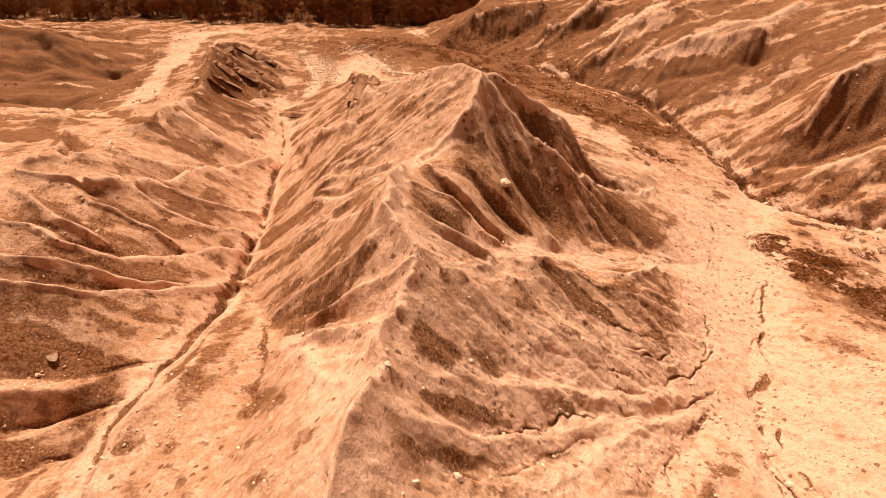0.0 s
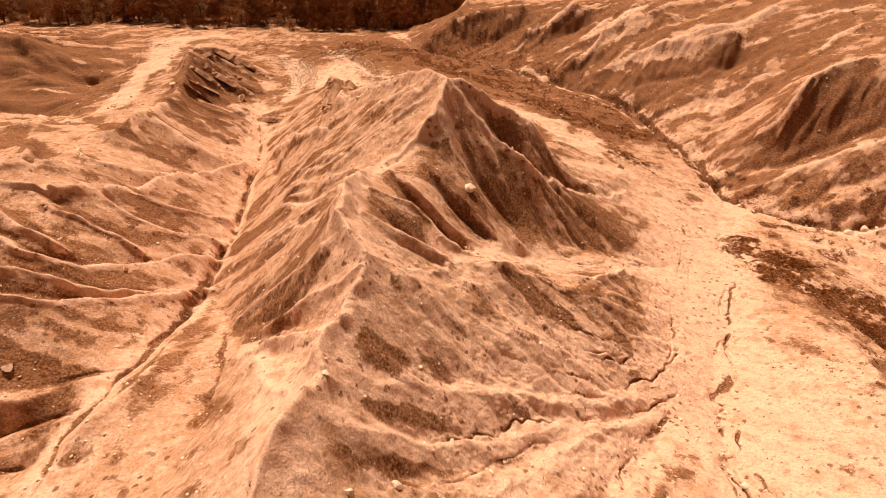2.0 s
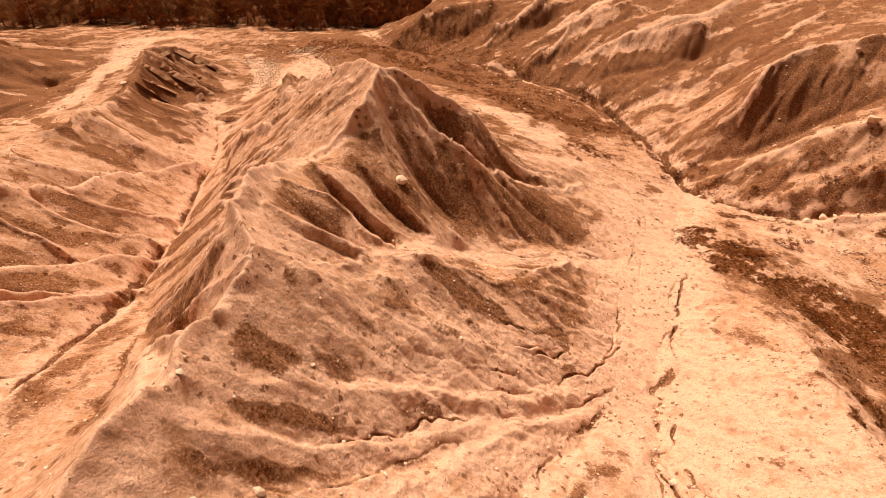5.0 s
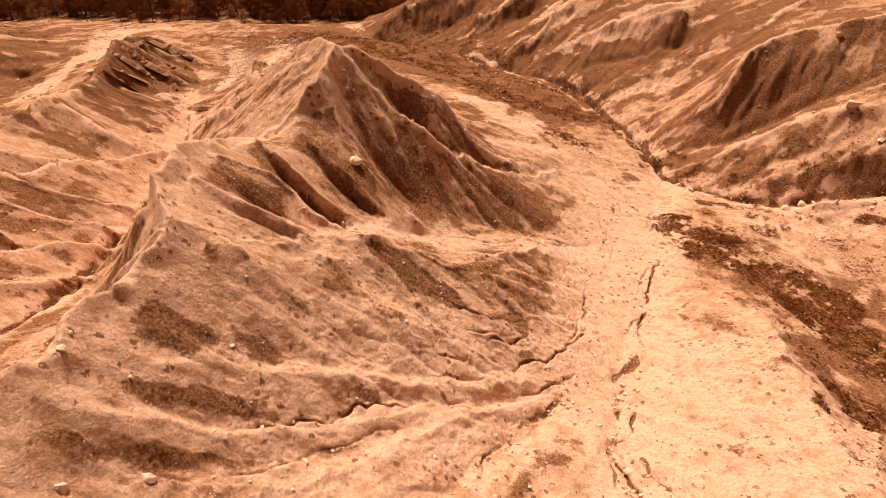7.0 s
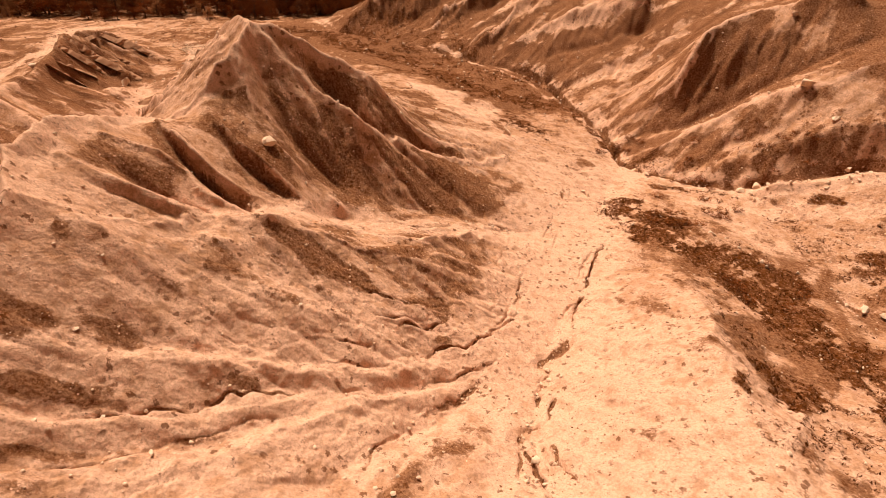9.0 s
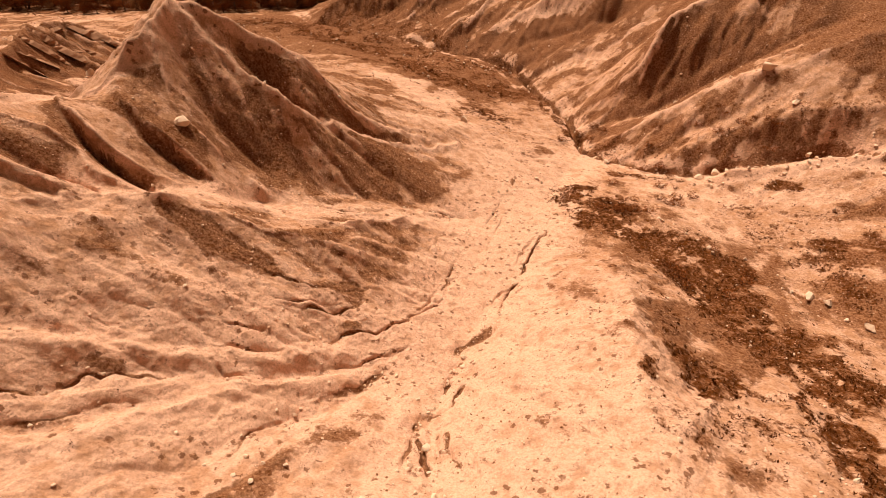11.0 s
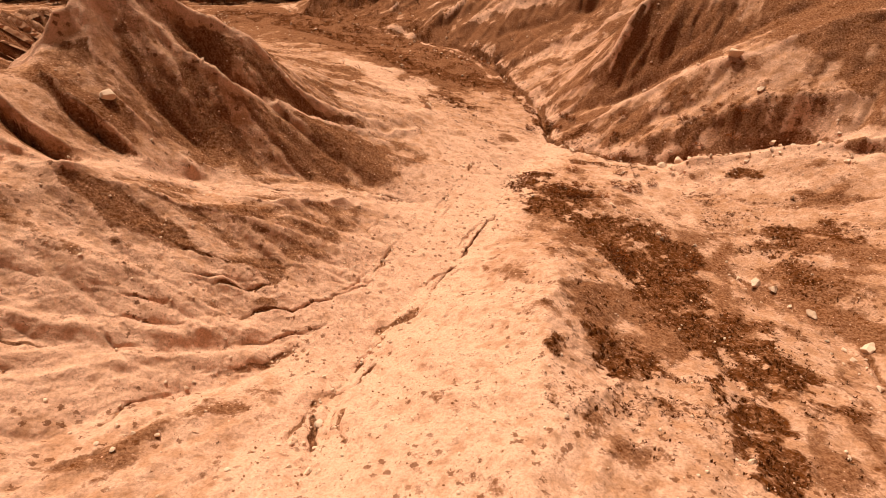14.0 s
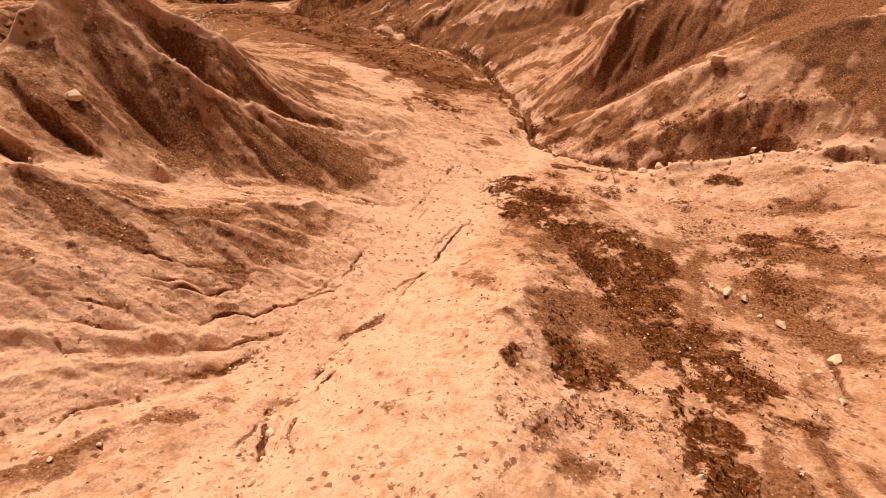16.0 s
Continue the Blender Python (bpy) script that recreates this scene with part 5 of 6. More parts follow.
band(crust_shade, 0.92, -0.64, (22.2, 73.0), (24.3, 74.5), (25.8, 73.8), (28.9, 76.2))
band(sand_light, 0.36, 0.6, (26.0, 64.8), (31.1, 62.7), (35.6, 60.6), (37.6, 59.9))
band(crust_shade, 0.39, -0.48, (26.0, 64.8), (31.1, 62.7), (35.6, 60.6), (37.6, 59.9))
band(sand_light, 0.35, 0.7, (33.8, 54.5), (34.9, 54.3), (37.0, 53.8))
band(crust_shade, 0.36, -0.56, (33.8, 54.5), (34.9, 54.3), (37.0, 53.8))
band(sand_light, 0.16, 0.8, (19.9, 67.8), (21.9, 69.7), (23.0, 71.0))
band(crust_shade, 0.16, -0.64, (19.9, 67.8), (21.9, 69.7), (23.0, 71.0))
band(sand_light, 0.18, 0.6, (17.0, 66.9), (18.8, 68.1), (20.7, 69.1))
band(crust_shade, 0.20, -0.48, (17.0, 66.9), (18.8, 68.1), (20.7, 69.1))
band(sand_light, 0.30, 0.7, (42.7, 62.6), (45.6, 61.6), (48.3, 60.4))
band(crust_shade, 0.33, -0.56, (42.7, 62.6), (45.6, 61.6), (48.3, 60.4))
band(sand_light, 0.30, 0.6, (39.5, 53.4), (42.7, 55.8), (45.2, 56.6))
band(crust_shade, 0.33, -0.48, (39.5, 53.4), (42.7, 55.8), (45.2, 56.6))
band(sand_light, 0.20, 0.8, (29.5, 47.3), (30.5, 47.1), (32.0, 46.8))
band(crust_shade, 0.23, -0.64, (29.5, 47.3), (30.5, 47.1), (32.0, 46.8))
band(sand_light, 0.12, 0.7, (32.2, 43.5), (32.8, 44.2), (34.4, 44.9), (35.1, 45.6))
band(crust_shade, 0.12, -0.56, (32.2, 43.5), (32.8, 44.2), (34.4, 44.9), (35.1, 45.6))
band(sand_light, 0.12, 0.6, (33.7, 42.6), (34.7, 43.4), (35.4, 44.0))
band(crust_shade, 0.12, -0.48, (33.7, 42.6), (34.7, 43.4), (35.4, 44.0))
band(sand_light, 0.12, 0.6, (37.1, 42.9), (37.9, 43.4), (38.5, 44.0))
band(crust_shade, 0.12, -0.48, (37.1, 42.9), (37.9, 43.4), (38.5, 44.0))
band(crust_shade, 0.35, 0.8, (19.3, 65.4), (23.9, 64.0), (27.3, 65.2), (29.7, 65.2))
band(crust_shade, 0.72, 0.8, (24.9, 62.3), (31.5, 59.8), (36.7, 58.6), (40.3, 57.2), (44.2, 57.8))
band(crust_shade, 0.72, 0.9, (28.0, 67.9), (32.6, 68.1), (38.3, 69.2))
band(crust_shade, 0.42, 0.7, (23.3, 67.7), (25.0, 69.5), (26.7, 68.7))
band(crust_shade, 0.18, 0.6, (16.0, 70.2), (17.8, 72.8), (20.9, 76.5))
band(crust_shade, 0.54, 0.8, (6.9, 82.3), (11.1, 83.6), (15.2, 83.8))
band(crust_shade, 0.31, 0.7, (20.2, 64.8), (25.4, 61.5), (30.0, 58.2))
band(crust_shade, 0.15, 1.2, (24.2, 58.5), (26.1, 59.1))
band(crust_shade, 0.30, 0.6, (24.5, 49.1), (28.3, 49.1))
band(crust_shade, 0.36, 0.6, (28.5, 41.0), (30.9, 39.5), (33.1, 37.9))
band(crust_shade, 0.37, 0.8, (15.0, 15.0), (15.9, 16.4), (16.6, 18.1))
band(crust_shade, 2.40, 0.35, (24.9, 22.7), (25.1, 18.8), (24.7, 15.4))
band(crust_shade, 0.92, -0.6, (25.8, 55.5), (30.1, 54.2), (33.6, 52.4))
band(sand_light, 0.79, 0.5, (25.8, 55.5), (30.1, 54.2), (33.6, 52.4))
band(crust_shade, 0.96, -0.5, (27.9, 51.1), (31.2, 49.9), (32.7, 49.4))
band(crust_shade, 0.32, -0.5, (28.6, 45.5), (30.6, 43.5), (32.2, 43.2))
band(crust_shade, 0.66, 1.2, (5.2, 60.5), (9.0, 58.5), (13.2, 56.6), (16.5, 53.6), (19.6, 51.2))
band(weed, 0.48, 0.9, (5.2, 59.6), (8.9, 57.4), (13.1, 55.9), (16.4, 53.1), (19.6, 51.0))
band(sand_light, 0.24, 0.4, (14.0, 68.8), (16.3, 66.4), (19.5, 61.2), (22.6, 57.4), (24.0, 51.2))
band(crust_shade, 0.30, -0.5, (14.0, 68.8), (16.3, 66.4), (19.5, 61.2), (22.6, 57.4), (24.0, 51.2))
band(weed, 0.30, -0.6, (14.0, 68.8), (16.3, 66.4), (19.5, 61.2), (22.6, 57.4), (24.0, 51.2))
band(sand_light, 0.84, 1.2, (10.5, 49.8), (13.2, 48.7), (14.5, 45.3), (15.2, 42.8))
band(crust_shade, 0.96, -1.0, (10.5, 49.8), (13.2, 48.7), (14.5, 45.3), (15.2, 42.8))
band(weed, 0.96, -1.0, (10.5, 49.8), (13.2, 48.7), (14.5, 45.3), (15.2, 42.8))
band(sand_light, 0.60, 1.0, (11.7, 35.9), (14.4, 37.7), (17.9, 39.3))
band(crust_shade, 0.72, -0.7, (11.7, 35.9), (14.4, 37.7), (17.9, 39.3))
band(crust_shade, 0.40, -0.15, (4.3, 26.1), (7.0, 26.3), (9.6, 27.0))
band(crust_shade, 1.08, 0.6, (-53.9, 67.2), (-50.7, 68.3), (-46.9, 68.2), (-42.2, 68.4))
band(crust_shade, 0.60, 0.6, (-51.8, 62.6), (-46.2, 63.5), (-41.3, 65.4))
band(crust_shade, 0.84, 0.7, (-47.5, 55.5), (-45.8, 56.8), (-44.7, 59.1))
band(crust_shade, 0.54, 0.6, (-44.5, 61.2), (-34.8, 52.6))
band(crust_shade, 0.48, 0.8, (-32.0, 36.7), (-30.4, 36.9), (-24.7, 31.5))
band(crust_shade, 0.24, 0.5, (-29.1, 32.1), (-25.8, 31.0))
# far gully again, a narrow line of painted shade
band(crust_shade, 0.24, 1.2, (-28.1, 43.3), (-24.8, 41.0), (-22.6, 38.7))
# shade under the tor, put into the crust colour
band(crust_shade, 0.48, 0.9, (-23.0, 51.9), (-22.4, 54.3), (-21.4, 55.5))
band(crust_shade, 0.30, 0.6, (-22.1, 42.5), (-20.9, 42.4), (-19.7, 42.1))
band(crust_shade, 1.08, 0.6, (-11.6, 89.8), (-4.5, 76.6), (0.6, 70.6))
band(crust_shade, 0.48, 0.5, (-6.8, 67.3), (-1.1, 65.8))
band(crust_shade, 0.21, 0.6, (-10.6, 39.8), (-7.1, 35.9), (-4.9, 35.3))
band(sand_light, 1.20, 0.6, (-30.3, 50.1), (-34.6, 68.9), (-38.3, 85.9), (-32.4, 89.2))
band(crust_shade, 1.20, -0.48, (-30.3, 50.1), (-34.6, 68.9), (-38.3, 85.9), (-32.4, 89.2))
band(sand_light, 0.72, 0.9, (-18.6, 75.0), (-14.6, 62.9), (-15.0, 57.9))
band(crust_shade, 0.72, -0.72, (-18.6, 75.0), (-14.6, 62.9), (-15.0, 57.9))
band(sand_light, 0.36, 0.9, (-15.2, 83.2), (-10.3, 72.1), (-6.6, 64.3), (-3.6, 61.4))
band(crust_shade, 0.36, -0.72, (-15.2, 83.2), (-10.3, 72.1), (-6.6, 64.3), (-3.6, 61.4))
band(sand_light, 0.18, 0.9, (-47.9, 61.8), (-45.5, 62.1), (-41.3, 62.7))
band(crust_shade, 0.18, -0.72, (-47.9, 61.8), (-45.5, 62.1), (-41.3, 62.7))
band(sand_light, 0.24, 0.8, (-33.0, 44.3), (-35.0, 49.8), (-27.1, 44.0))
band(crust_shade, 0.24, -0.64, (-33.0, 44.3), (-35.0, 49.8), (-27.1, 44.0))
band(crust_shade, 0.19, 0.7, (-17.3, 13.7), (-15.9, 13.9), (-13.8, 14.3))
band(crust_shade, 0.12, 0.4, (-19.2, 17.7), (-16.8, 18.1), (-14.0, 18.5))
band(crust_shade, 0.19, -0.3, (-17.9, 15.4), (-16.4, 15.5))
band(crust_shade, 0.17, 0.9, (-24.4, 56.6), (-23.9, 58.2), (-22.9, 58.9), (-21.5, 59.2))
band(crust_shade, 0.16, 0.9, (-24.8, 59.7), (-23.5, 60.0), (-21.9, 60.0), (-19.4, 60.4))
band(crust_shade, 0.17, 0.9, (-25.8, 63.8), (-23.8, 63.0), (-22.5, 63.1))
band(crust_shade, 0.17, 0.9, (-24.7, 65.4), (-23.4, 65.5), (-22.1, 66.1), (-20.4, 67.1))
# the tor's shadowed cave, darkened with crust and weed colour
band(crust_shade, 0.42, 1.3, (-23.1, 52.0), (-23.0, 54.2), (-22.0, 54.8), (-21.5, 55.5))
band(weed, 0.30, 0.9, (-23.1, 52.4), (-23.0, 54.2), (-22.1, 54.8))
# undercut bank of the left valley, its shade in the crust colour
band(crust_shade, 0.18, 1.0, (-17.2, 55.1), (-15.8, 53.6), (-14.6, 52.6))
band(sand_light, 0.67, 0.6, (29.1, 31.2), (31.9, 29.4), (35.5, 28.6), (38.4, 26.7))
band(crust_shade, 0.67, -0.4, (29.1, 31.2), (31.9, 29.4), (35.5, 28.6), (38.4, 26.7))
band(crust_shade, 0.31, 0.6, (38.5, 25.8), (40.3, 24.6), (41.8, 23.7))
band(crust_shade, 0.43, 0.6, (34.7, 22.1), (36.7, 21.3), (38.6, 19.3))
band(weed, 0.59, 0.45, (21.7, 14.4), (23.3, 13.8), (23.6, 12.1))
band(weed, 1.10, 0.35, (27.7, 18.1), (28.5, 15.1), (29.2, 12.8))
band(weed, 0.51, 0.4, (28.0, 11.8), (26.9, 9.6), (25.9, 7.4))
weed += 1.2 * np.clip((GY - 95) / 5 + 0.3 * edge_noise, 0, 1) * np.clip((22 - GX) / 10, 0, 1)
weed *= np.clip(0.8 + 0.75 * fbm(GX, GY, 1.1, 4, 97, 0.75), 0.1, 1.7)   # in clumps
crust_shade += 0.7 * np.clip(weed - 0.3, 0, 1)
# wash cracks get a dark line of shade in the ground colour
strip(crust_shade, "wash crack", 0.12, 0.45)
crust_shade += 0.35 * np.clip(12 * blur(np.minimum(crack, 0.05), 5), 0, 1) + np.clip(crack * 7, 0, 0.95)            # shade in the cuts and along their rims, drawn as dark crumbled earth
sand_light -= np.clip(crack * 7, 0, 1)
for field, most in ((sand_light, 1.3), (crust_shade, 1.3), (weed, 1.2)):
    np.clip(field, 0, most, out=field)


def sheet():
    ny, nx = height.shape
    co = np.stack([GX, GY, height], -1).reshape(-1, 3)
    k = (np.arange(ny - 1)[:, None] * nx + np.arange(nx - 1)[None]).ravel()
    quads = np.stack([k, k + 1, k + nx + 1, k + nx], 1)
    me = bpy.data.meshes.new("ground")
    me.vertices.add(len(co))
    me.vertices.foreach_set("co", co.astype(np.float32).ravel())
    me.loops.add(quads.size)
    me.loops.foreach_set("vertex_index", quads.astype(np.int32).ravel())
    me.polygons.add(len(quads))
    me.polygons.foreach_set("loop_start", np.arange(0, quads.size, 4, dtype=np.int32))
    me.polygons.foreach_set("use_smooth", np.ones(len(quads), bool))
    for label, field in (("sand_light", sand_light), ("crust_shade", crust_shade), ("weed", weed)):
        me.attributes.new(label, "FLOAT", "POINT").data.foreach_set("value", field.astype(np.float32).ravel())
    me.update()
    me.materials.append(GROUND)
    return tagged(new("ground", me), "bare eroded clay badland with sharp crests, gullies and sandy washes", "ground", kind="structure")


ground = sheet()


def level(x, y):
    """The ground's height at x, y (numbers or arrays)."""
    x, y = np.asarray(x, float), np.asarray(y, float)
    i = np.clip(np.searchsorted(xs, x) - 1, 0, len(xs) - 2)
    j = np.clip(np.searchsorted(ys, y) - 1, 0, len(ys) - 2)
    u, v = (x - xs[i]) / (xs[i + 1] - xs[i]), (y - ys[j]) / (ys[j + 1] - ys[j])
    return (height[j, i] * (1 - u) + height[j, i + 1] * u) * (1 - v) + (height[j + 1, i] * (1 - u) + height[j + 1, i + 1] * u) * v


# the land goes on beyond the sheet
def outskirts():
    bm = bmesh.new()
    r0, r1, z = (X0 + 2, X1 - 2, Y0 + 4, Y1 - 2), 900.0, -14.0
    ring = [(r0[0], r0[2]), (r0[1], r0[2]), (r0[1], r0[3]), (r0[0], r0[3])]
    outer = [(-r1, -r1), (r1, -r1), (r1, r1), (-r1, r1)]
    a = [bm.verts.new((x + (1 if x < 0 else -1), y + (1 if y < 50 else -1), z)) for x, y in ring]
    b = [bm.verts.new((x, y, z)) for x, y in outer]
    for k in range(4):
        bm.faces.new((b[k], b[(k + 1) % 4], a[(k + 1) % 4], a[k]))
    bm.faces.new(a)
    me = bpy.data.meshes.new("backdrop")
    bm.to_mesh(me)
    me.materials.append(GROUND)
    tagged(new("backdrop", me), "plain clay land beyond the valleys", "ground", kind="structure")


outskirts()



# ---- stones ----
def pick(rng, items):
    return items[int(rng.random() * len(items))]


def stone_mesh(name, seed, detail, mat, flat=0.7):
    rng = random.Random(seed)
    bm = bmesh.new()
    bmesh.ops.create_icosphere(bm, subdivisions=detail, radius=0.5)
    cuts = [Vector((rng.gauss(0, 1), rng.gauss(0, 1), rng.gauss(0, 1))).normalized() for _ in range(13)]
    reach = [rng.uniform(0.17, 0.38) for _ in cuts]
    for v in bm.verts:
        for n, r in zip(cuts, reach):
            over = v.co.dot(n) - r
            if over > 0:
                v.co -= n * over
        v.co += v.co.normalized() * 0.05 * noise.noise(v.co * 4 + Vector((seed, 0, 0)))
        v.co.z *= flat
        v.co.y *= 0.8
    me = bpy.data.meshes.new(name)
    bm.to_mesh(me)
    bm.free()
    me.materials.append(mat)
    return me


def set_stone(name, me, x, y, size, rng, sink=0.12):
    ob = new(name, me)
    ob.matrix_world = pose(x, y, float(level(x, y)) + size * (0.25 - sink), rng.uniform(-15, 15), rng.uniform(-15, 15), rng.uniform(0, 360)) @ Matrix.Diagonal((size, size, size, 1))
    return ob


rng = random.Random(7)
BOULDERS = [stone_mesh("boulder", 20 + k, 3, STONE, 0.85) for k in range(5)]
ROCKS = [stone_mesh("stone", 40 + k, 1, STONE, 0.7) for k in range(7)]
# the large blocks, each as x, y, size
for x, y, size in ((3.2, 23.8, 0.85), (38.6, 37.3, 1.4), (-20.4, 58.3, 1.7), (-24.0, 51.1, 1.0), (-16.0, 14.2, 0.7), (17.3, 39.8, 1.0),
                   (27.6, 37.8, 0.9), (34.1, 32.1, 0.95), (32.7, 19.1, 0.9), (33.6, 16.4, 0.8), (34.3, 14.0, 0.85), (33.1, 32.2, 0.8),
                   (39.3, 34.0, 0.8), (40.7, 44.4, 0.8), (36.9, 38.5, 0.6), (27.1, 39.4, 0.75), (28.0, 36.5, 0.7), (39.6, 31.4, 0.75), (33.2, 18.5, 0.65)):
    tagged(set_stone("boulder", pick(rng, BOULDERS), x, y, size * 0.95, rng), "pale angular boulder half sunk in the bare clay slope", "boulder", "pale boulders")
for x, y, size in ((-1.4, 8.7, 0.32), (-16.3, 13.4, 0.42), (-19.6, 24.3, 0.36), (-18.1, 22.3, 0.5), (-15.1, 21.7, 0.4), (-15.2, 25.4, 0.3), (-0.6, 6.1, 0.4),
                   (0.4, 6.8, 0.4), (5.7, 14.6, 0.25), (14.8, 20.55, 0.4), (3.1, 8.5, 0.26), (-6.0, 8.4, 0.2), (8.5, 9.2, 0.26), (0.2, 28.2, 0.25), (-1.8, 17.8, 0.24)):
    tagged(set_stone("stone", pick(rng, ROCKS), x, y, size * 1.1, rng), "pale angular stone lying on bare clay", "stone", "loose stones")
for x, y, size in ((9.2, 31.3, 0.34), (0.9, 11.1, 0.24), (1.3, 8.4, 0.18), (1.9, 9.2, 0.2), (9.0, 9.0, 0.24), (9.3, 11.3, 0.25), (13.0, 9.4, 0.34), (15.1, 15.1, 0.42),
                   (8.4, 8.5, 0.22), (22.0, 32.3, 0.45), (30.1, 31.3, 0.55), (21.4, 36.3, 0.45), (7.9, 17.8, 0.2), (6.0, 28.2, 0.3), (2.2, 24.1, 0.24), (4.7, 23.2, 0.3)):
    tagged(set_stone("stone", pick(rng, ROCKS), x, y, size * 1.1, rng), "pale angular stone lying on bare clay", "stone", "loose stones")
for x, y, size in ((23.3, 27.3, 0.36), (2.9, 20.1, 0.28), (21.8, 32.8, 0.45), (34.7, 31.8, 0.6), (41.7, 27.4, 0.6), (32.9, 11.7, 0.5), (13.5, 10.2, 0.46), (13.6, 9.2, 0.3),
                   (13.7, 8.1, 0.38), (13.2, 8.2, 0.26), (9.6, 9.0, 0.3), (8.9, 8.3, 0.26), (11.8, 7.9, 0.25), (20.6, 8.8, 0.3), (14.7, 14.3, 0.36), (37.9, 25.6, 0.4), (25.5, 7.8, 0.34), (31.1, 22.3, 0.36)):
    tagged(set_stone("stone", pick(rng, ROCKS), x, y, size * 1.1, rng), "pale angular stone lying on bare clay", "stone", "loose stones")


# dark jagged bedrock: upturned beds that break through the far crests
def blade_mesh(seed):
    """A thin bed on edge, one unit long, with a broken top and a slanting back."""
    rng = random.Random(seed)
    bm = bmesh.new()
    rows, high = [], 0.5
    for k in range(15):
        u = k / 14
        high = min(1.0, max(0.25, high + rng.uniform(-0.3, 0.3)))
        top = high * min(1.0, 0.2 + 3.2 * u, 0.15 + 2.6 * (1 - u))
        side = rng.uniform(-0.35, 0.35)
        rows.append([bm.verts.new((u - 0.5 + rng.uniform(-0.02, 0.02), y + side * f, z)) for y, z, f in ((-0.9, -0.6, 0), (-0.5, 0.45 * top, 1), (-0.2, top, 1), (0.1, top * rng.uniform(0.7, 0.95), 1), (0.5, 0.3 * top, 1), (0.9, -0.6, 0))])
    for p, q in zip(rows, rows[1:]):
        for i in range(5):
            bm.faces.new((p[i], q[i], q[i + 1], p[i + 1]))
    for end in (rows[0], rows[-1]):
        bm.faces.new(end)
    bmesh.ops.recalc_face_normals(bm, faces=bm.faces)
    me = bpy.data.meshes.new("rock_outcrop")
    bm.to_mesh(me)
    bm.free()
    me.materials.append(BEDROCK)
    return me


BLADES = [blade_mesh(60 + k) for k in range(5)]
# last blade is added for the dark underside of an undercut bank
for x0, y0, x1, y1, tall, thick in ((-25.6, 59.3, -23.2, 60.4, 1.3, 0.5), (-26.5, 63.6, -21.9, 61.2, 1.0, 0.6), (-24.8, 65.5, -21.5, 66.7, 1.2, 0.6), (-23.8, 66.9, -20.0, 66.9, 0.9, 0.6),
                                    (-24.8, 56.9, -22.4, 58.8, 1.2, 0.5), (-24.0, 59.9, -19.6, 60.3, 0.9, 0.6), (-25.8, 58.6, -24.6, 60.0, 2.0, 0.5), (-24.6, 54.4, -22.2, 56.6, 0.9, 0.5), (-25.4, 61.6, -21.0, 62.9, 0.9, 0.6),
                                    (-23.3, 51.6, -22.0, 53.8, 0.8, 0.5), (-26.8, 62.0, -25.2, 64.6, 1.3, 0.5), (-22.9, 68.6, -19.2, 68.2, 0.7, 0.6),
                                    (-7.2, 47.6, -6.9, 42.0, 1.5, 0.5), (-6.4, 50.2, -6.1, 44.8, 1.3, 0.5), (-8.1, 48.0, -7.6, 43.4, 1.1, 0.5), (-7.0, 41.4, -6.6, 37.2, 0.8, 0.4), (-9.0, 52.6, -7.6, 49.8, 1.0, 0.5), (-17.6, 54.4, -14.2, 52.2, 0.7, 0.5)):
    z0, z1 = float(level(x0, y0)), float(level(x1, y1))
    run = Vector((x1 - x0, y1 - y0, z1 - z0))
    blade = new("rock_outcrop", pick(rng, BLADES))
    blade.matrix_world = Matrix.Translation(((x0 + x1) / 2, (y0 + y1) / 2, (z0 + z1) / 2)) @ run.to_track_quat("X", "Z").to_matrix().to_4x4() @ pose(0, 0, 0, rng.uniform(-22, -8)) @ Matrix.Diagonal((run.length, 1.3 * thick, (0.34 if x0 < -18 else 0.55) * tall, 1))
    tagged(blade, "dark jagged bed of upturned bedrock breaking out of the clay crest", "rock", "bedrock blades")


# stones that the water has gathered along the channels
for name, count, spread_by, big in (("wash", 24, 0.8, 0.3), ("wash crack", 66, 0.22, 0.34), ("right channel", 60, 0.7, 0.5), ("bench", 32, 0.4, 0.5), ("hump right", 20, 0.5, 0.5), ("left channel", 12, 0.4, 0.3), ("wash2", 8, 0.4, 0.25)):
    q = np.concatenate([resampled(p, 0.2) for n, p, _, _ in LINES + RILLS if n == name])
    q = q[(q[:, 1] > 6) & (q[:, 1] < 62) & (q[:, 0] < 45)]
    for _ in range(count):
        a = q[int(rng.random() * len(q))]
        x, y = a[0] + rng.gauss(0, spread_by), a[1] + rng.gauss(0, spread_by)
        tagged(set_stone("stone", pick(rng, ROCKS), x, y, rng.uniform(0.12, big) ** 1.0, rng), "pale rounded stone washed into the channel bed", "stone", "channel stones")


def bulk(name, verts, faces, mat, label, category, smooth=False):
    """One object of many loose small pieces."""
    me = bpy.data.meshes.new(name)
    sides = faces.shape[1]
    me.vertices.add(len(verts))
    me.vertices.foreach_set("co", verts.astype(np.float32).ravel())
    me.loops.add(faces.size)
    me.loops.foreach_set("vertex_index", faces.astype(np.int32).ravel())
    me.polygons.add(len(faces))
    me.polygons.foreach_set("loop_start", np.arange(0, faces.size, sides, dtype=np.int32))
    me.update()
    me.materials.append(mat)
    return tagged(new(name, me), label, category, kind="stuff")


def unit_rock():
    bm = bmesh.new()
    bmesh.ops.create_icosphere(bm, subdivisions=1, radius=0.5)
    bm.verts.ensure_lookup_table()
    v = np.array([w.co[:] for w in bm.verts])
    f = np.array([[w.index for w in g.verts] for g in bm.faces])
    bm.free()
    return v, f


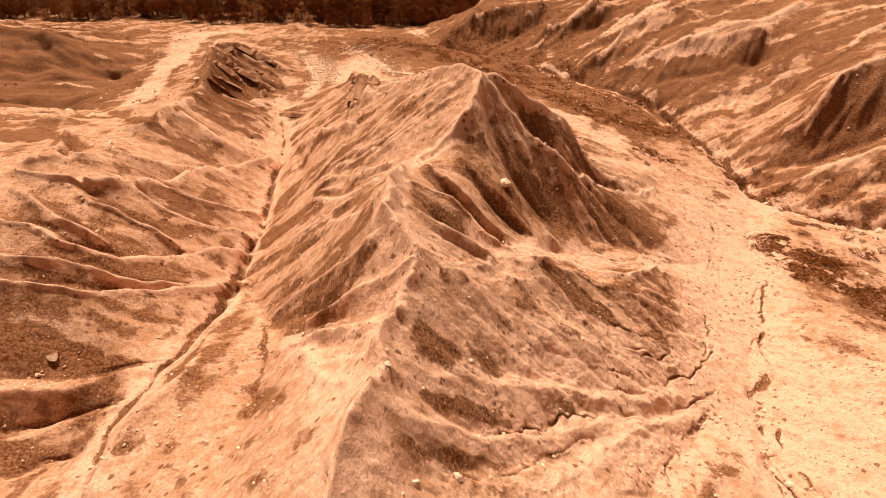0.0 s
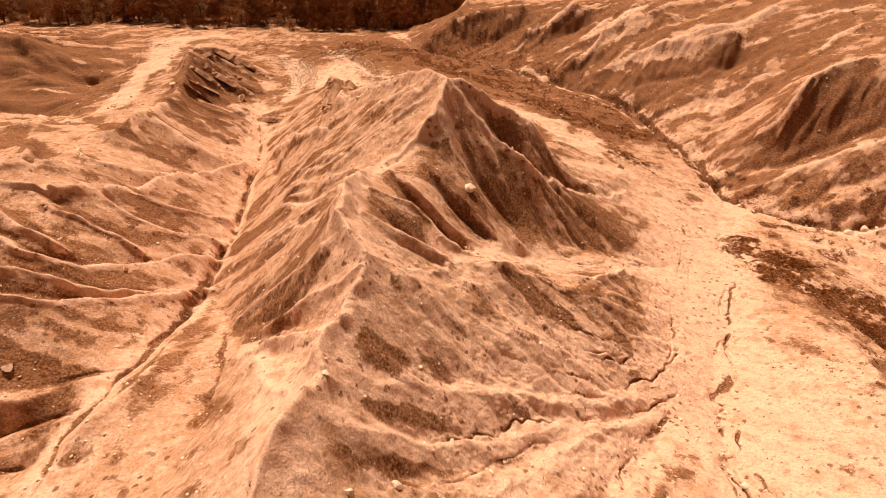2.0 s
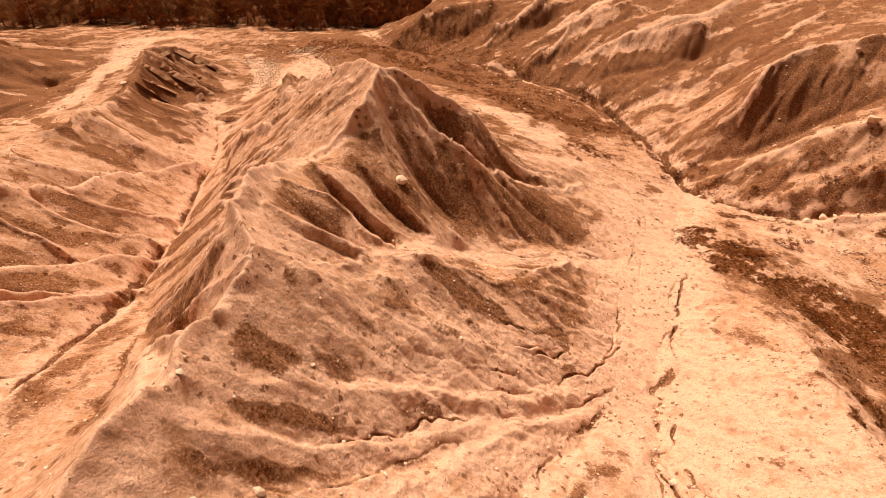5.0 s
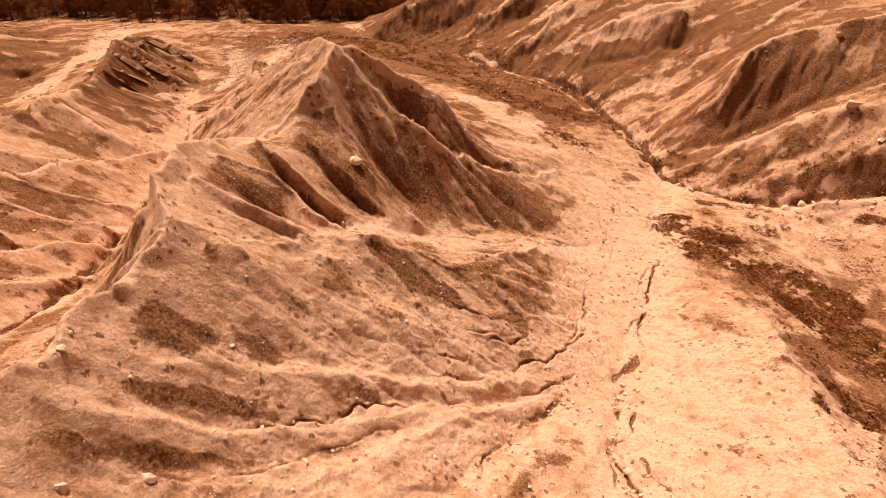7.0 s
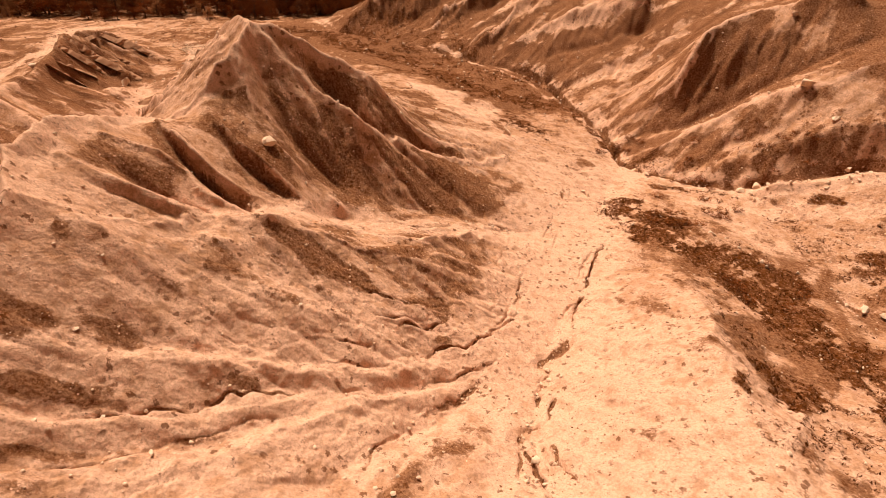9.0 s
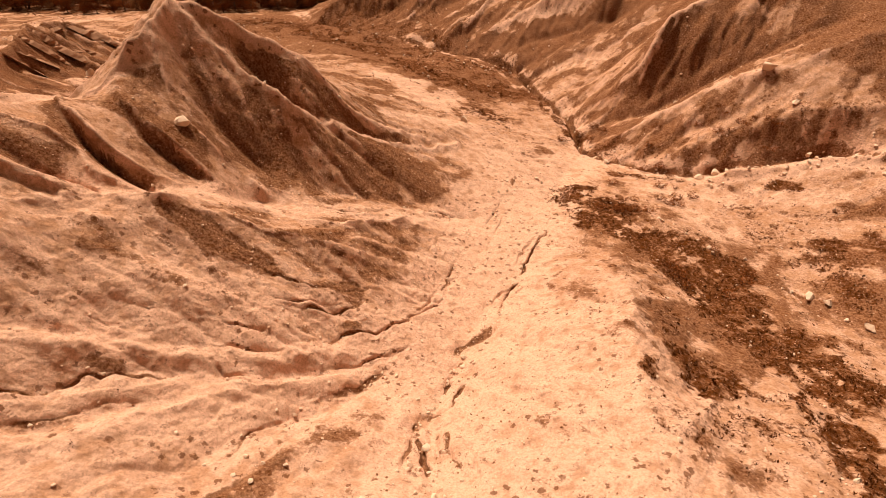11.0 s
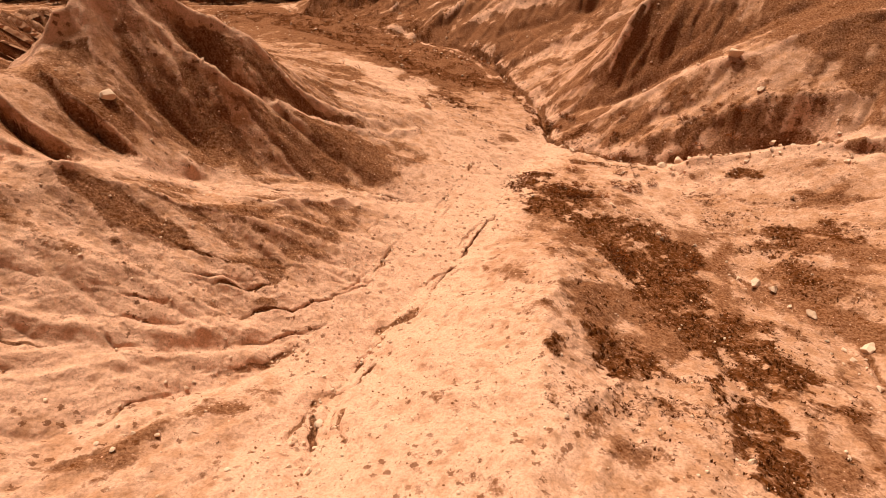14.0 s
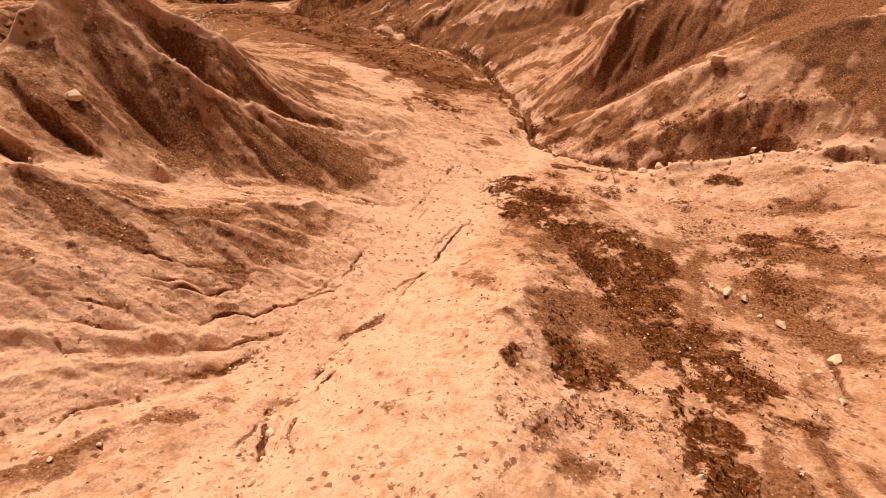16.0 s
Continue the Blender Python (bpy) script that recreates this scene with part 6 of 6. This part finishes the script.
gen = np.random.default_rng(5)


def scatter(count, box, weight):
    """Places inside box (x0, x1, y0, y1), kept by weight(row, column), in 0..1."""
    x, y = gen.uniform(box[0], box[1], count), gen.uniform(box[2], box[3], count)
    i, j = np.clip(np.searchsorted(xs, x), 0, len(xs) - 1), np.clip(np.searchsorted(ys, y), 0, len(ys) - 1)
    keep = gen.random(count) < weight(j, i)
    return x[keep], y[keep]


def gravel(name, x, y, small, large, mat, label):
    v0, f0 = unit_rock()
    n = len(x)
    size = small * (large / small) ** (gen.random(n) ** 2.2)
    turn = gen.uniform(0, 2 * np.pi, n)
    v = v0[None] * gen.uniform(0.65, 1.25, (n, len(v0), 1)) * size[:, None, None] * np.array((1.0, 0.75, 0.6))
    c, s = np.cos(turn)[:, None], np.sin(turn)[:, None]
    vx, vy = v[..., 0] * c - v[..., 1] * s + x[:, None], v[..., 0] * s + v[..., 1] * c + y[:, None]
    vz = v[..., 2] + (level(x, y) + 0.12 * size)[:, None]
    f = f0[None] + (np.arange(n) * len(v0))[:, None, None]
    return bulk(name, np.stack([vx, vy, vz], -1).reshape(-1, 3), f.reshape(-1, 3), mat, label, "gravel")


speckle = fbm(GX, GY, 2.2, 3, 201)
near_cut = blur((crack > 0.03).astype(float), 4)
gx, gy = scatter(52000, (-20, 41, 5, 42), lambda j, i: 0.04 + 0.12 * (speckle[j, i] > 0.35) + 0.40 * np.clip(near_cut[j, i], 0, 1))
gravel("gravel", gx, gy, 0.035, 0.17, STONE, "pale angular gravel strewn over the clay and along the rills")
gx, gy = scatter(26000, (11.5, 24, 6, 37), lambda j, i: 0.16 * np.clip(sand_light[j, i] - 0.55, 0, 0.6) * (0.4 + (speckle[j, i] > 0)))
gravel("gravel", gx, gy, 0.03, 0.13, STONE, "pale gravel spread over the floor of the wash")
gx, gy = scatter(26000, (11.5, 24, 6, 37), lambda j, i: 0.1 * np.clip(sand_light[j, i] - 0.45, 0, 0.6) * (0.3 + (speckle[j, i] < 0.1)))
gravel("clods", gx, gy, 0.03, 0.11, DARK_STONE, "brown clods of earth lying on the wash floor")
gx, gy = scatter(9000, (-45, 48, 40, 92), lambda j, i: 0.06 + 0.12 * (speckle[j, i] > 0.4))
gravel("gravel", gx, gy, 0.12, 0.4, STONE, "pale gravel strewn over the farther slopes")
heap = []
for line in (((-19.9, 76.0), (-16.8, 72.9), (-14.3, 64.7), (-14.6, 61.1)), ((-13.8, 75.9), (-11.8, 78.6), (-8.5, 68.7), (-5.9, 64.6), (-1.3, 34.2))):
    q = resampled(np.array([(x, y, 0.0) for x, y in line]), 0.02)
    heap.append(q[gen.integers(0, len(q), 1300), :2] + gen.normal(0, 1.0, (1300, 2)))
gx, gy = np.concatenate(heap).T
gravel("rubble", gx, gy, 0.1, 0.4, STONE, "pale broken rubble in the head of the valley")
gx, gy = scatter(26000, (-20, 41, 5, 42), lambda j, i: 0.1 * (speckle[j, i] < -0.3) * np.clip(crust_shade[j, i], 0, 1) + 0.5 * np.clip(near_cut[j, i], 0, 1))
gravel("clods", gx, gy, 0.04, 0.12, DARK_STONE, "dark crumbled clods of crusted clay")


# ---- grass and low weeds ----
def tufts(name, x, y, low, high, blades, mat, label):
    n = len(x)
    tall = gen.uniform(low, high, n)
    z = level(x, y)
    ang = gen.uniform(0, 2 * np.pi, (n, blades))
    lean = gen.uniform(0.1, 0.9, (n, blades))
    root = gen.normal(0, 0.3, (n, blades, 2)) * tall[:, None, None]
    h = tall[:, None] * gen.uniform(0.5, 1.1, (n, blades))
    wide = h * gen.uniform(0.15, 0.4, (n, blades))
    bx, by = x[:, None] + root[..., 0], y[:, None] + root[..., 1]
    base = np.broadcast_to(z[:, None], bx.shape) - 0.03
    dx, dy = np.cos(ang), np.sin(ang)
    a = np.stack([bx - dy * wide, by + dx * wide, base], -1)
    b = np.stack([bx + dy * wide, by - dx * wide, base], -1)
    c = np.stack([bx + dx * lean * h, by + dy * lean * h, base + h], -1)
    v = np.stack([a, b, c], 2).reshape(-1, 3)
    return bulk(name, v, np.arange(len(v)).reshape(-1, 3), mat, label, "grass")


gx, gy = scatter(110000, (8, 42, 5, 44), lambda j, i: 0.6 * np.clip(weed[j, i] + 0.45 * np.clip(speckle[j, i], -1, 0.3) - 0.2, 0, 1) * (GX[j, i] > 17.5))
tufts("weeds", gx, gy, 0.04, 0.12, 9, GRASS, "dark dry weeds matted over the hump and low ground")
gx, gy = scatter(30000, (-20, 41, 5, 44), lambda j, i: 0.10 * (speckle[j, i] > 0.1) + 0.03)
tufts("grass_tufts", gx, gy, 0.03, 0.08, 7, GRASS, "small dark tufts scattered over bare clay")
gx, gy = scatter(80000, (-70, 48, 44, 100), lambda j, i: 0.5 * np.clip(weed[j, i] + 0.4 * speckle[j, i] - 0.1, 0, 1))
tufts("weeds", gx, gy, 0.06, 0.2, 6, GRASS, "dark scrub grass on the far banks")


# ---- trees and shrubs ----
def part(name, bm, mat, parent, label=""):
    me = bpy.data.meshes.new(name)
    bm.to_mesh(me)
    bm.free()
    me.materials.append(mat)
    ob = new(name, me)
    ob.parent = parent
    return tagged(ob, label)


def limb(bm, a, b, ra, rb, sides=6):
    a, b = Vector(a), Vector(b)
    q = (b - a).to_track_quat("Z", "Y")
    rings = []
    for c, r in ((a, ra), (b, rb)):
        rings.append([bm.verts.new(c + q @ Vector((r * math.cos(2 * math.pi * k / sides), r * math.sin(2 * math.pi * k / sides), 0))) for k in range(sides)])
    for k in range(sides):
        bm.faces.new((rings[0][k], rings[0][(k + 1) % sides], rings[1][(k + 1) % sides], rings[1][k]))
    bm.faces.new(rings[1])


def leaves(bm, centre, radius, count, size, rng):
    for _ in range(count):
        d = Vector((rng.gauss(0, 1), rng.gauss(0, 1), rng.gauss(0, 0.8)))
        d = d.normalized() * radius * rng.random() ** 0.4
        n = (d.normalized() + Vector((rng.gauss(0, 0.7), rng.gauss(0, 0.7), rng.gauss(0.3, 0.7)))).normalized()
        q, s = n.to_track_quat("Z", "Y"), size * rng.uniform(0.6, 1.4)
        c = Vector(centre) + d
        t = rng.uniform(0, 6.28)
        corners = [bm.verts.new(c + q @ Vector((s * k * math.cos(t + w), s * k * 0.7 * math.sin(t + w), s * 0.15 * math.cos(2 * w)))) for w, k in ((0, 1), (1.7, 0.7), (3.14, 1), (4.6, 0.7))]
        bm.faces.new(corners)


def tree(seed, tall, spread_by, mat, label):
    rng = random.Random(seed)
    top = tagged(new("tree"), label, "tree", "trees of the far wood")
    wood, green = bmesh.new(), bmesh.new()
    x = y = z = 0.0
    r, stem = 0.035 * tall, [(0.0, 0.0, -0.3)]
    for k in range(4):
        x, y, z = x + rng.gauss(0, 0.06 * tall), y + rng.gauss(0, 0.06 * tall), z + tall * 0.19
        stem.append((x, y, z))
    for k, (a, b) in enumerate(zip(stem, stem[1:])):
        limb(wood, a, b, r * (1 - 0.2 * k), r * (0.8 - 0.2 * k) + 0.01, 7)
    for k in range(15):
        at = Vector(stem[rng.choice((1, 1, 2, 2, 3, 4))])
        ang = rng.uniform(0, 6.28)
        end = at + Vector((math.cos(ang), math.sin(ang), rng.uniform(-0.1, 0.7))) * tall * spread_by * rng.uniform(0.5, 1.0)
        limb(wood, at, end, 0.35 * r, 0.08 * r, 5)
        leaves(green, end, tall * rng.uniform(0.12, 0.22), 60, 0.036 * tall, rng)
    leaves(green, stem[-1], tall * 0.18, 70, 0.034 * tall, rng)
    part("trunk", wood, BARK, top)
    part("crown", green, mat, top)
    return top


KINDS = [tree(300 + k, 5.0, 0.30 + 0.02 * k, LEAF, "dark bushy tree at the edge of the wood") for k in range(6)]
KINDS += [tree(320 + k, 4.4, 0.33, LEAF_DRY, "paler dry-leaved tree at the edge of the wood") for k in range(2)]
first = [True] * len(KINDS)
rng = random.Random(19)
for row in range(6):
    x = -86.0 + rng.uniform(0, 2)
    while x < 24 - 2.0 * row:
        y = 98.5 + 3.4 * row + rng.uniform(-1.3, 1.3) + (0.0 if x < -8 else 0.22 * (x + 8)) + (2.0 if x < -45 else 0.0)
        k = int(rng.random() * 6) if rng.random() > (0.65 if x < -46 else 0.3 if x < -22 else 0.06) else 6 + int(rng.random() * 2)
        size = rng.uniform(0.7, 1.15) * (0.6 if row == 0 else 1.0)
        m = pose(x, y, float(level(x, y)), 0, 0, rng.uniform(0, 360))
        if first[k]:
            KINDS[k].matrix_world, first[k] = m, False
        else:
            copy_thing(KINDS[k], m @ Matrix.Diagonal((size, size, size, 1)))
        x += rng.uniform(1.5, 2.8) if row < 2 else rng.uniform(2.4, 4.2)


def shrub(seed):
    rng = random.Random(seed)
    top = tagged(new("shrub"), "dark low shrub rooted in the clay bank", "shrub", "low shrubs")
    wood, green = bmesh.new(), bmesh.new()
    for k in range(7):
        ang = 6.28 * k / 7 + rng.uniform(-0.3, 0.3)
        end = (0.32 * math.cos(ang), 0.32 * math.sin(ang), rng.uniform(0.2, 0.45))
        limb(wood, (0, 0, -0.08), end, 0.02, 0.006, 4)
        leaves(green, end, 0.2, 26, 0.05, rng)
    part("stems", wood, BARK, top)
    part("foliage", green, LEAF, top)
    return top


BUSHES = [shrub(400 + k) for k in range(4)]
placed = 0
spots = ((27.2, 41.5, 5, 1.6), (30.5, 35.0, 9, 1.5), (29.0, 29.5, 8, 1.2), (26.5, 27.5, 9, 0.9), (34.0, 35.0, 8, 2.0), (21.0, 57.0, 7, 2.0), (8.0, 64.0, 10, 4.0), (36.0, 33.5, 8, 1.5), (27.8, 20.5, 8, 1.5))
for cx, cy, count, reach in spots:
    for _ in range(count):
        x, y, size = cx + rng.gauss(0, reach), cy + rng.gauss(0, reach), rng.uniform(0.45, 1.0)
        m = pose(x, y, float(level(x, y)), 0, 0, rng.uniform(0, 360))
        if placed < len(BUSHES):
            BUSHES[placed].matrix_world = m
        else:
            copy_thing(BUSHES[placed % len(BUSHES)], m @ Matrix.Diagonal((size, size, size * 0.8, 1)))
        placed += 1
